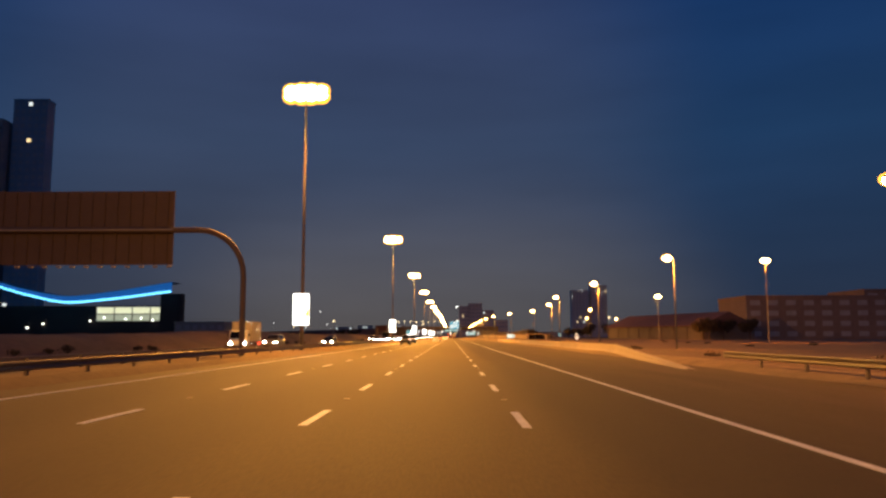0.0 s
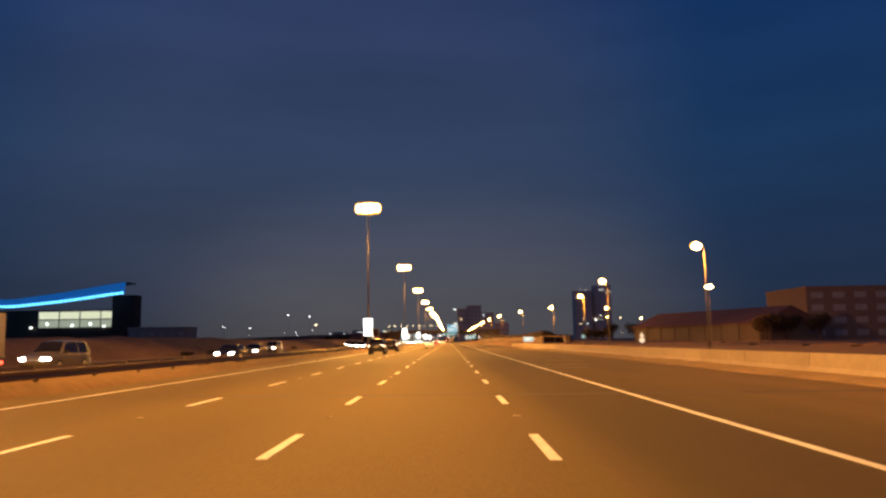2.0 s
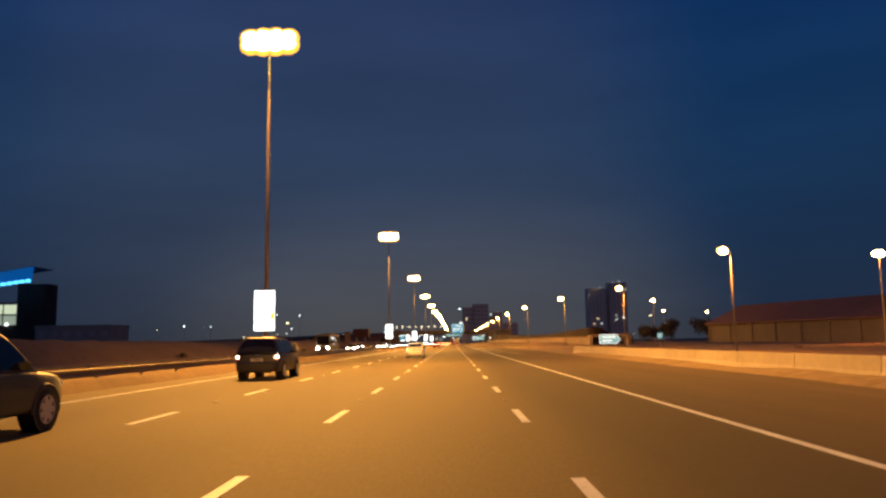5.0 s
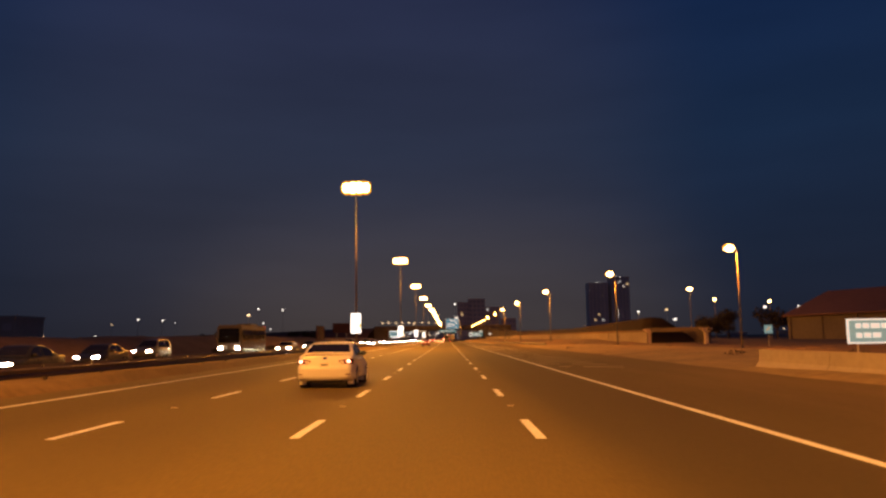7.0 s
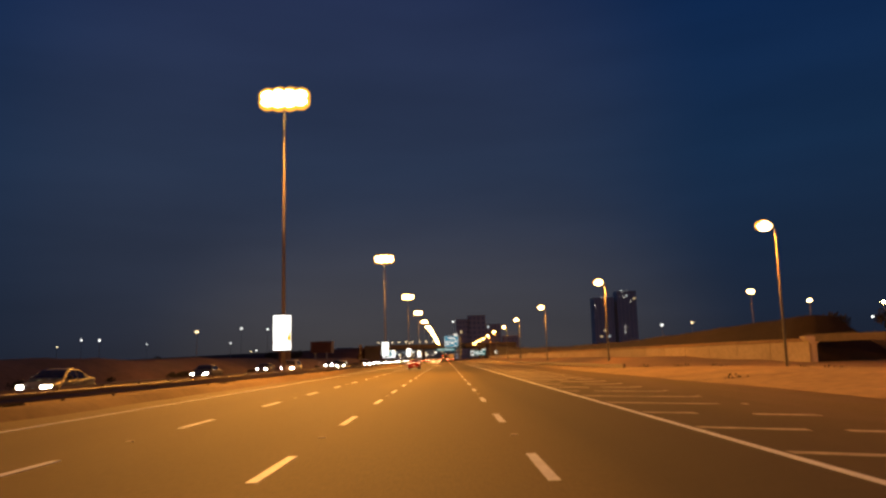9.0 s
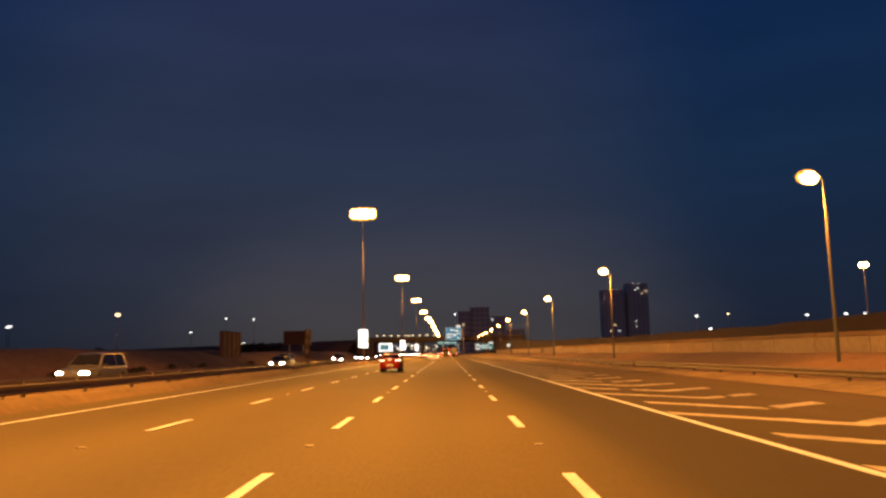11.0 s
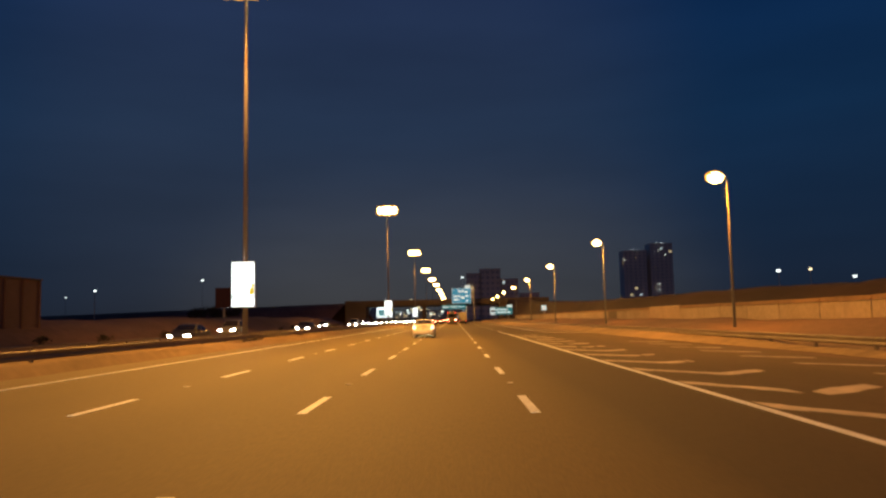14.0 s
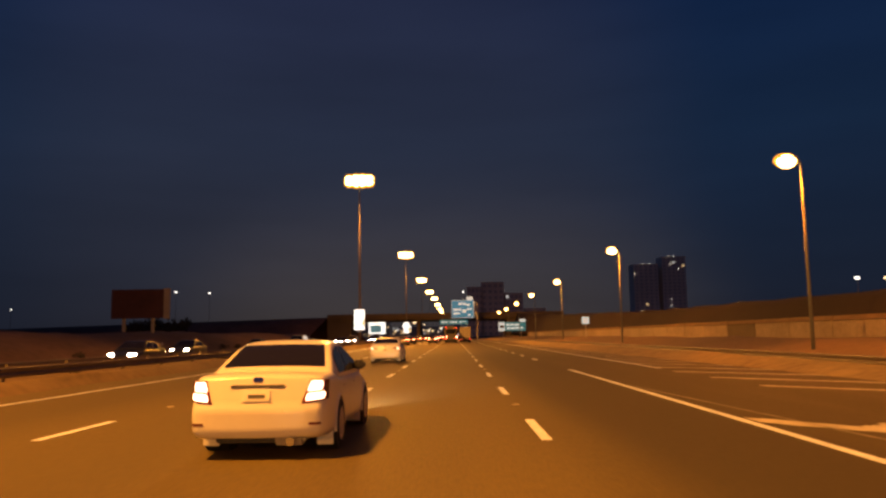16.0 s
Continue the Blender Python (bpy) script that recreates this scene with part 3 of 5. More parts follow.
def lighting_mast(at):
    mast = thing("lighting_mast", at, "tall tapered steel lighting mast with lit sodium floodlights", "street lamp", "lighting masts in the median")
    part("pole", tubed((0, 0, 0), (0, 0, MAST_TOP + 0.3), 0.19, 0.09, sides=14), MAST_PAINT, mast, smooth=True)
    part("base_plate", boxed(-0.4, 0.4, -0.4, 0.4, 0, 0.06, bevel=0.01), STEEL_DULL, mast)
    part("crossarm", boxed(-1.75, 1.75, -0.06, 0.06, MAST_TOP + 0.02, MAST_TOP + 0.14, bevel=0.02), STEEL_DULL, mast)
    for sx in (-1.5, -0.5, 0.5, 1.5):
        for sz in (-0.38, 0.40):
            low = 0.10 * (abs(sx) > 1) * (-1 if sz > 0 else 1)
            # amber shell models the halo of glare; shell and glass are oversized for it
            head = part("floodlight", ball((sx, 0.04, MAST_TOP + sz + low), (0.90, 0.34, 0.80)), AMBER_HALO, mast, "amber halo shell round the lamp", smooth=True)
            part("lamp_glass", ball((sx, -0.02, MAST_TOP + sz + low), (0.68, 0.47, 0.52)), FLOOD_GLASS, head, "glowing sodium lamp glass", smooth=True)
    return mast


def light_box(at):
    sign = thing("advert_light_box", at, "upright lit white advertising box on a lighting mast", "advertising sign", "lit advert boxes on the masts")
    part("frame", boxed(-0.785, 0.785, -0.14, 0.14, 2.50, 5.60, bevel=0.05), STEEL_DULL, sign)
    part("advert_panel", boxed(-0.76, 0.76, -0.165, -0.135, 3.22, 5.54, bevel=0.02), PANEL_LIT, sign, "overexposed white lit advert panel")
    part("lower_panel", boxed(-0.76, 0.76, -0.165, -0.135, 2.56, 3.15, bevel=0.02), PANEL_LIT, sign, "lit white strip below the advert")
    bm = boxed(0.44, 0.74, -0.172, -0.166, 3.34, 3.80)
    box(bm, 0.58, 0.74, -0.172, -0.166, 3.80, 4.10)
    part("printed_motif", bm, PANEL_YELLOW, sign, "yellow printed motif")
    part("printed_band", boxed(-0.70, 0.40, -0.172, -0.166, 3.26, 3.36), PANEL_GREY, sign, "grey printed band")
    part("bracket", boxed(-0.3, 0.3, 0.10, 0.22, 3.9, 4.1, bevel=0.01), STEEL_DULL, sign)
    return sign


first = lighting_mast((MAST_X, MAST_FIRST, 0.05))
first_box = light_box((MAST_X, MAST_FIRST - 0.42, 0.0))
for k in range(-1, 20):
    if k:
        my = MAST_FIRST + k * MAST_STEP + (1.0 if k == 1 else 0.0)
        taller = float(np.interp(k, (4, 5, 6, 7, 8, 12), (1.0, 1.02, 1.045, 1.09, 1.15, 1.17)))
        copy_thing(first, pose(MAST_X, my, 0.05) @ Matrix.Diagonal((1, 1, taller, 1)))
        if 0 < k < 6 or k == -1:
            copy_thing(first_box, pose(MAST_X, my - 0.42, 0))


def street_lantern(at, glass=LAMP_GLASS, tall=9.9, arm=0.62, ang=0.0):
    lamp = thing("street_lamp", at, "grey steel street lamp with one lit sodium lantern on an arm", "street lamp", "street lamps on the slip road", rz=ang)
    part("pole", tubed((arm, 0, 0), (arm, 0, tall - 0.3), 0.10, 0.06, sides=10), LAMP_POLE, lamp, smooth=True)
    bm = bmesh.new()
    prev = (arm, 0, tall - 0.32)
    for i in range(1, 6):
        a = i / 5 * math.pi / 2
        cur = (arm - 0.35 * (1 - math.cos(a)), 0, tall - 0.32 + 0.42 * math.sin(a))
        tube(bm, prev, cur, 0.05, 0.05, 8)
        prev = cur
    part("arm", bm, LAMP_POLE, lamp)
    head = part("lantern", boxed(-0.55, 0.45, -0.2, 0.2, tall - 0.02, tall + 0.16, bevel=0.06), STEEL_DULL, lamp)
    bm = bmesh.new()
    bmesh.ops.create_uvsphere(bm, u_segments=12, v_segments=8, radius=1)
    for v in bm.verts:
        v.co = Vector((v.co.x * 0.52 - 0.08, v.co.y * 0.28, v.co.z * 0.34 + tall - 0.09))
    # amber shell added for the halo of glare round the bowl
    part("amber_halo_shell", ball((-0.08, 0.06, tall - 0.05), (0.62, 0.20, 0.40)), AMBER_HALO, head, "amber halo shell round the lamp bowl", smooth=True)
    part("lamp_bowl", bm, glass, head, "glowing lamp bowl", smooth=True)
    return lamp


lantern = None
for lx, ly in ROAD_LAMPS:
    z = 0.0
    if lantern is None:
        lantern = street_lantern((lx, ly, z))
    else:
        copy_thing(lantern, pose(lx, ly, z))


# ---- vehicles ----
class Shape:
    """Outline tables of a car: plan half-width, top and bottom lines of the lower body, roof line, and the lean of the tail."""

    def __init__(self, length, width, height, belt, tail, bonnet, roof, low=0.22, tilt=0.12, bumper=0.62):
        self.length, self.half, self.height, self.belt, self.low, self.tilt, self.bumper = length, width / 2, height, belt, low, tilt, bumper
        L = length
        self.plan = ((0, 0.84), (0.02, 0.885), (0.06, 0.925), (0.13, 0.957), (0.28, 0.984), (0.6, 1.0), (L - 1.2, 1.0), (L - 0.6, 0.965), (L - 0.25, 0.88), (L - 0.08, 0.74), (L, 0.60))
        self.top = tail + bonnet
        self.roof = roof
        self.under = ((0, low + 0.03), (0.1, low + 0.01), (0.5, low - 0.02), (L - 0.6, low - 0.02), (L - 0.1, low + 0.04), (L, low + 0.12))

    def ring(self, y):
        """Half a cross-section, from the middle of the underside round to the middle of the top."""
        w, t, b = self.half * lerp(self.plan, y), lerp(self.top, y), lerp(self.under, y)
        lo, hi = b + 0.09, t - 0.075
        out = [(0.0, b), (0.80 * w, b), (0.91 * w, b + 0.015), (0.955 * w, b + 0.045)]
        for i in range(13):
            f = i / 12
            out.append(((0.972 + 0.028 * math.sin(math.pi * (0.12 + 0.80 * f)) - 0.012 * f) * w, lo + (hi - lo) * f))
        return out + [(0.945 * w, t - 0.045), (0.915 * w, t - 0.022), (0.86 * w, t - 0.008), (0.5 * w, t + 0.012), (0.0, t + 0.02)]

    def side(self, y, z):
        """The half-width of the lower body at a height on its flank."""
        flank = self.ring(y)[3:19]
        return float(np.interp(z, [p[1] for p in flank], [p[0] for p in flank]))

    def lean(self, z):
        """How far the tail lies forward of the bumper's face at a height."""
        up = lerp(((self.bumper, 0), (self.bumper + 0.03, 0.035), (self.bumper + 0.09, 0.05), (self.belt + 0.08, 0.05 + self.tilt)), z)
        return up + 0.10 * max(0.0, (0.36 - z) / 0.16) ** 1.5

    def rear(self, x, z):
        """The y of the tail's surface at x, z: bowed across, and turned in round the corners."""
        u = abs(x) / self.half
        y = -0.045 * (1 - (u / 0.84) ** 2) if u < 0.84 else float(np.interp(u, [p[1] for p in self.plan[:6]], [p[0] for p in self.plan[:6]]))
        return y + self.lean(z) * max(0.0, 1 - max(y, 0) / 0.5)

    def cabin_width(self, z):
        k = min(max((z - self.belt) / (self.height - self.belt), 0), 1)
        return self.half * (0.93 - 0.235 * k ** 1.2)


def smooth_table(tab, n=5):
    """Rounds the corners of an outline table."""
    xs = np.linspace(tab[0][0], tab[-1][0], 60)
    ys = np.interp(xs, [p[0] for p in tab], [p[1] for p in tab])
    pad = np.pad(ys, n, mode="edge")
    ker = np.hanning(2 * n + 3)[1:-1]
    return tuple(zip(xs.tolist(), np.convolve(pad, ker / ker.sum(), "valid").tolist()))


def wheel(car, x, y, r, side, spokes=7):
    w = new("wheel")
    w.parent = car
    w.matrix_basis = pose(x, y, r)
    bm = bmesh.new()
    prof = [(-0.10, 0.66 * r), (-0.10, 0.93 * r), (-0.075, r), (0.075, r), (0.10, 0.93 * r), (0.10, 0.66 * r)]
    n = 28
    rings = [[bm.verts.new((u, v * math.cos(2 * math.pi * i / n), v * math.sin(2 * math.pi * i / n))) for u, v in prof] for i in range(n)]
    for i in range(n):
        a, b = rings[i], rings[(i + 1) % n]
        for j in range(len(prof) - 1):
            bm.faces.new((a[j], a[j + 1], b[j + 1], b[j]))
    part("tyre", bm, RUBBER, w, smooth=True)
    bm = bmesh.new()
    tube(bm, (side * 0.0, 0, 0), (side * 0.05, 0, 0), 0.67 * r, 0.67 * r, 24)
    part("brake_disc", bm, RAIL_STEEL, w)
    bm = tube(bmesh.new(), (side * 0.05, 0, 0), (side * 0.095, 0, 0), 0.17 * r, 0.12 * r, 12)
    for i in range(spokes):
        a = 2 * math.pi * i / spokes
        c, s = math.cos(a), math.sin(a)
        for lo, hi, wd0, wd1 in ((0.10, 0.64, 0.17, 0.13),):
            vs = []
            for rr, wd in ((lo * r, wd0 * r), (hi * r, wd1 * r)):
                for sg in (-1, 1):
                    for xx in (0.06, 0.098):
                        vs.append(bm.verts.new((side * xx, rr * c - sg * wd * s, rr * s + sg * wd * c)))
            for q in ((0, 1, 3, 2), (4, 6, 7, 5), (0, 4, 5, 1), (2, 3, 7, 6), (1, 5, 7, 3), (0, 2, 6, 4)):
                bm.faces.new([vs[k] for k in q])
    ring = [(0.05, 0.60 * r), (0.10, 0.61 * r), (0.10, 0.69 * r), (0.05, 0.70 * r)]
    rr = [[bm.verts.new((side * u, v * math.cos(2 * math.pi * i / n), v * math.sin(2 * math.pi * i / n))) for u, v in ring] for i in range(n)]
    for i in range(n):
        a, b = rr[i], rr[(i + 1) % n]
        for j in range(3):
            bm.faces.new((a[j], a[j + 1], b[j + 1], b[j]))
    part("rim", bm, ALLOY, w, "bare alloy rim")


# tail lamps as (u, v) outlines: inner and outer edge as shares of the half-width, lower and upper edge at both, heights over the ground
# the pink pane's glow paints headlights reflected in the lens
SWEPT = dict(inner=(0.54, 0.47), outer=0.975, low=(0.765, 0.735), high=(0.855, 0.90), bulbs=((0.56, 0.80, 0.28, 0.78, "pink"), (0.06, 0.34, 0.18, 0.72, "clear")))
WEDGE = dict(inner=(0.52, 0.46), outer=0.975, low=(0.87, 0.855), high=(0.965, 1.01), bulbs=((0.40, 0.66, 0.10, 0.66, "pink"), (0.72, 0.96, 0.22, 0.80, "pink"), (0.06, 0.18, 0.30, 0.95, "pink"), (0.25, 0.34, 0.50, 0.85, "pink")))
UPRIGHT = dict(inner=(0.63, 0.74), outer=0.975, low=(0.67, 0.71), high=(0.95, 0.945), bulbs=((0.10, 0.72, 0.50, 0.95, "pink"), (0.16, 0.85, 0.08, 0.42, "pink")))
BOXY = dict(inner=(0.76, 0.76), outer=0.97, low=(0.78, 0.78), high=(1.06, 1.06), bulbs=((0.15, 0.85, 0.45, 0.9, "pink"),))


def car(name, at, label, shape, paint, wheel_r=0.32, axles=(0.98, 3.58), lamps=SWEPT, lens_mat=None, spoiler=0.0, rz=0.0, group="", exhaust=False, facing_lights=False,
        flaps=None, plate_z=0.78, garnish=None, rack=False, bulb=None, stop_lamp=False, beam=0.0, plate_w=0.26):
    """A saloon or estate. The origin is on the ground under the middle of the rear bumper; the car looks along +y."""
    o = thing(name, at, label, "car", group, rz=rz)
    L, hw = shape.length, shape.half

    def mirrored(bm, sx):
        for v in bm.verts:
            v.co.x *= sx
        return bm

    def onto(bm, grow=0.0):
        """Lays a flat piece built round y = 0 on the tail's surface."""
        for v in bm.verts:
            v.co.y += shape.rear(v.co.x, v.co.z) - grow
        return bm
    ys = [0, 0.02, 0.06, 0.1, 0.16, 0.24, 0.34, 0.46, 0.6] + [0.6 + (L - 1.2) * i / 18 for i in range(1, 18)] + [L - 0.6, L - 0.45, L - 0.3, L - 0.18, L - 0.1, L - 0.04, L]
    bm = bmesh.new()
    rows = []
    for y in ys:
        half = shape.ring(y)
        near = max(0.0, 1 - y / 0.5)
        right = [bm.verts.new((x, y + near * shape.lean(z), z)) for x, z in half]
        left = [bm.verts.new((-x, y + near * shape.lean(z), z)) for x, z in half[1:-1]]
        rows.append((right, [right[0]] + left + [right[-1]]))
    for a, b in zip(rows, rows[1:]):
        for p, q in zip(a, b):
            for i in range(len(p) - 1):
                bm.faces.new((p[i], p[i + 1], q[i + 1], q[i]))
    us = (-0.75, -0.5, -0.25, 0.0, 0.25, 0.5, 0.75)
    for k, bow in ((0, 0.045), (-1, -0.05)):
        right, left = rows[k]
        cols = []
        for r, l in zip(right, left):
            if r is l:
                cols.append([r] * 9)
            else:
                cols.append([l] + [bm.verts.new((u * r.co.x, r.co.y - bow * (1 - u * u), r.co.z)) for u in us] + [r])
        for a, b in zip(cols, cols[1:]):
            for i in range(8):
                face = []
                for v in (a[i], a[i + 1], b[i + 1], b[i]):
                    if v not in face:
                        face.append(v)
                if len(face) > 2:
                    bm.faces.new(face)
    part("body", bm, paint, o, smooth=True)

    # cabin: a loft from the base of the rear window to the base of the windscreen
    r0, r1 = shape.roof[0][0], shape.roof[-1][0]
    cy = [r0 + (r1 - r0) * i / 26 for i in range(27)]

    def section(y):
        zr = lerp(shape.roof, y)
        out = []
        for i in range(8):
            z = shape.belt - 0.08 + (zr - 0.05 - shape.belt + 0.08) * i / 7
            out.append((shape.cabin_width(z), min(z, zr)))
        wt = out[-1][0]
        return out + [(wt - 0.025, zr - 0.022), (wt - 0.07, zr - 0.006), (wt * 0.6, zr + 0.012), (0, zr + 0.02)]
    bm = bmesh.new()
    rows = []
    for y in cy:
        h = section(y)
        rows.append([bm.verts.new((x, y, z)) for x, z in h] + [bm.verts.new((-x, y, z)) for x, z in h[::-1][1:]])
    for a, b in zip(rows, rows[1:]):
        for i in range(len(a) - 1):
            bm.faces.new((a[i], a[i + 1], b[i + 1], b[i]))
    part("cabin", bm, paint, o, smooth=True)

    rear_end = next(y for y in cy if lerp(shape.roof, y) > shape.height - 0.085)
    fore = next(y for y in cy[::-1] if lerp(shape.roof, y) > shape.height - 0.085)

    def over(y, u, grow):
        zr = lerp(shape.roof, y)
        w = (shape.cabin_width(max(zr - 0.05, shape.belt)) - 0.06)
        return (u * w, y, zr + 0.014 + grow - 0.014 * u * u)
    y_low = next((y for y in np.linspace(r0, rear_end, 60) if lerp(shape.roof, y) > lerp(shape.top, y) + 0.035), r0)
    part("rear_window", grid(lambda y, u: over(y + 0.05 * max(0, abs(u) - 0.8), u, 0.012), np.linspace(y_low + 0.02, rear_end - 0.05, 10), np.linspace(-0.93, 0.93, 13)), TINTED, o, "dark tinted rear window", smooth=True)
    y_hi = next((y for y in np.linspace(r1, fore, 60) if lerp(shape.roof, y) > shape.belt + 0.05), r1)
    part("windscreen", grid(lambda y, u: over(y, u, 0.012), np.linspace(fore + 0.02, y_hi, 10), np.linspace(-0.94, 0.94, 9)), TINTED, o, smooth=True)
    mid = 0.5 * (rear_end + fore) - 0.05
    for sx in (-1, 1):
        for a, b in ((y_low + 0.42, mid - 0.04), (mid + 0.04, y_hi - 0.28)):
            def side(y, k, sx=sx):
                zt = min(lerp(shape.roof, y) - 0.075, shape.height - 0.085)
                z = shape.belt + 0.015 + max(zt - shape.belt - 0.015, 0.0) * k
                return (sx * (shape.cabin_width(z) + 0.008), y, z)
            part("side_window", grid(side, np.linspace(a, b, 12), np.linspace(0, 1, 6)), TINTED, o, "dark tinted side window", smooth=True)
        x = shape.half * 0.93
        m = boxed(x - 0.03, x + 0.17, y_hi - 0.49, y_hi - 0.36, shape.belt + 0.0, shape.belt + 0.14, bevel=0.035)
        part("door_mirror", mirrored(m, sx), BLACK, o, "black door mirror")
        for hy in (mid - 0.62, mid + 0.42):
            hx = shape.side(hy, shape.belt - 0.155)
            m = boxed(hx - 0.02, hx + 0.022, hy, hy + 0.19, shape.belt - 0.17, shape.belt - 0.14, bevel=0.008)
            part("door_handle", mirrored(m, sx), paint if flaps is not None else CHROME, o)
        for dy in (mid - 0.95, mid, mid + 1.02):
            m = grid(lambda y, z: (sx * (shape.side(y, z) + 0.002), y, z), (dy - 0.003, dy + 0.003), [0.36 + (shape.belt - 0.44) * i / 6 for i in range(7)])
            part("door_gap", m, BLACK, o)
        for ay in axles:
            # solid black disc paints the dark hollow round the wheel; no arch is cut
            m = tubed((sx * (hw - 0.30), ay, wheel_r + 0.01), (sx * (hw + 0.003), ay, wheel_r + 0.01), wheel_r + 0.038, wheel_r + 0.038, sides=32)
            part("arch_shade_disc", m, BLACK, o)
            bm = bmesh.new()
            lip = []
            for i in range(17):
                a = math.pi * (-0.06 + 1.12 * i / 16)
                lip.append([bm.verts.new((sx * xx, ay + rr * math.cos(a), wheel_r + 0.01 + rr * math.sin(a))) for xx, rr in ((hw - 0.02, wheel_r + 0.03), (hw + 0.012, wheel_r + 0.036), (hw + 0.012, wheel_r + 0.062), (hw - 0.02, wheel_r + 0.085))])
            for p, q in zip(lip, lip[1:]):
                for j in range(3):
                    bm.faces.new((p[j], p[j + 1], q[j + 1], q[j]))
            part("arch_lip", bm, paint, o, smooth=True)
            wheel(o, sx * (hw - 0.085), ay, wheel_r, sx)
        # tail lamp: a lens that follows the tail round its corner, with the bulb panes on it
        def lens_at(u, v, out=0.0, sx=sx):
            xa = hw * (lamps["inner"][0] * (1 - v) + lamps["inner"][1] * v)
            x = xa + (hw * lamps["outer"] - xa) * u
            lo = lamps["low"][0] * (1 - u) + lamps["low"][1] * u
            hi = lamps["high"][0] * (1 - u) + lamps["high"][1] * u
            z = lo + (hi - lo) * v
            return (sx * x, shape.rear(x, z) - out * (1 - 0.6 * max(0, u - 0.6)), z)
        bm = grid(lambda u, v: lens_at(u, v, 0.012), [i / 9 for i in range(10)], [0, 0.25, 0.5, 0.75, 1])
        bmesh.ops.recalc_face_normals(bm, faces=bm.faces)
        bmesh.ops.solidify(bm, geom=bm.faces, thickness=0.03)
        lens = part("tail_light", bm, lens_mat or LENS_DARK, o, "dark red tail light cluster", smooth=False)
        for ua, ub, va, vb, kind in lamps["bulbs"]:
            bm = grid(lambda u, v: lens_at(ua + (ub - ua) * (u + 0.08 * math.sin(math.pi * v) * (1 if u > 0.5 else -1)), va + (vb - va) * v, 0.019), [i / 5 for i in range(6)], [0, 0.2, 0.5, 0.8, 1])
            part("tail_pane", bm, (bulb or LENS_BRIGHT) if kind == "pink" else LENS_CLEAR, lens, "bright glowing lamp pane" if kind == "pink" else "clear lamp pane", smooth=True)
        hz, out = shape.belt - 0.36, 0.03 if shape.belt < 1.06 else 0.10
        m = boxed(hw * 0.48, hw * 0.86, L - 0.34, L - 0.07, hz, hz + 0.14, bevel=0.03)
        for v in m.verts:
            v.co.y -= 0.22 * max(0, (v.co.x - hw * 0.48) / (hw * 0.38)) ** 2 - out
        part("headlight", mirrored(m, sx), HEADLIGHT if facing_lights else LENS_CLEAR, o, "lit headlight" if facing_lights else "")
        bm = grid(lambda u, v: (sx * hw * (0.74 + 0.16 * u), shape.rear(hw * (0.74 + 0.16 * u), 0.42 + 0.03 * v) - 0.006, 0.42 + 0.03 * v), [0, 0.33, 0.66, 1], [0, 1])
        part("reflector", bm, LENS_DARK, o)
        if flaps is not None:
            fx = hw * 0.84
            for ay in axles:
                m = boxed(fx - 0.10, fx + 0.11, ay - wheel_r - 0.12, ay - wheel_r - 0.095, 0.10, 0.36, bevel=0.01)
                part("mud_flap", mirrored(m, sx), flaps, o)
    # boot seam, plate, badge
    seam = bmesh.new()
    for i in range(24):
        x0, x1 = (-0.82 + 1.64 * i / 24) * hw, (-0.82 + 1.64 * (i + 1) / 24) * hw
        z0 = shape.bumper + 0.035
        vs = [seam.verts.new((x, shape.rear(x, z) - 0.0015, z)) for x, z in ((x0, z0), (x1, z0), (x1, z0 + 0.007), (x0, z0 + 0.007))]
        seam.faces.new(vs)
    part("boot_seam", seam, BLACK, o)
    part("bumper_underside", boxed(-hw * 0.62, hw * 0.62, 0.16, 0.42, shape.low - 0.05, shape.low + 0.08, bevel=0.02), BLACK, o)
    part("plate_recess", onto(boxed(-plate_w - 0.03, plate_w + 0.03, -0.006, 0.03, plate_z - 0.085, plate_z + 0.085, bevel=0.01)), paint, o)
    p = part("number_plate", onto(boxed(-plate_w, plate_w, -0.018, 0.03, plate_z - 0.06, plate_z + 0.06, bevel=0.006)), PLATE, o, "pale number plate")
    part("plate_bar", onto(boxed(-0.6 * plate_w, 0.6 * plate_w, -0.022, -0.014, plate_z - 0.022, plate_z + 0.022)), PLATE_INK, p)
    if garnish:
        part("plate_garnish", onto(boxed(-0.33, 0.33, -0.022, 0.03, plate_z + 0.10, plate_z + 0.135, bevel=0.01)), garnish, o, "bar over the number plate")
    part("badge", onto(boxed(-0.06, 0.06, -0.014, 0.03, plate_z + 0.165, plate_z + 0.225, bevel=0.012)), CHROME, o)
    if stop_lamp:
        zs = lerp(shape.top, 0.12) - 0.075
        part("high_stop_lamp", onto(boxed(-0.13, 0.13, -0.014, 0.02, zs - 0.009, zs + 0.009, bevel=0.003)), LENS_BRIGHT, o, "lit high brake light bar")
    if spoiler:
        zt = lerp(shape.top, 0.12) - 0.02 + spoiler

        def blade(u, v):
            x = u * hw * 0.86
            y, z = ((-0.03, 0.0), (-0.045, 0.022), (-0.02, 0.038), (0.12, 0.03), (0.24, 0.0), (0.12, -0.008), (-0.03, 0.0))[v]
            drop = spoiler * max(0.0, abs(u) - 0.78) / 0.22 + 0.02 * u * u
            return (x, y + shape.lean(zt) - 0.035 + 0.10 * u * u, zt + z - drop)
        bm = grid(blade, [-1 + i / 10 for i in range(21)], range(7))
        bmesh.ops.remove_doubles(bm, verts=bm.verts, dist=0.0005)
        part("boot_spoiler", bm, paint, o, "boot spoiler", smooth=True)
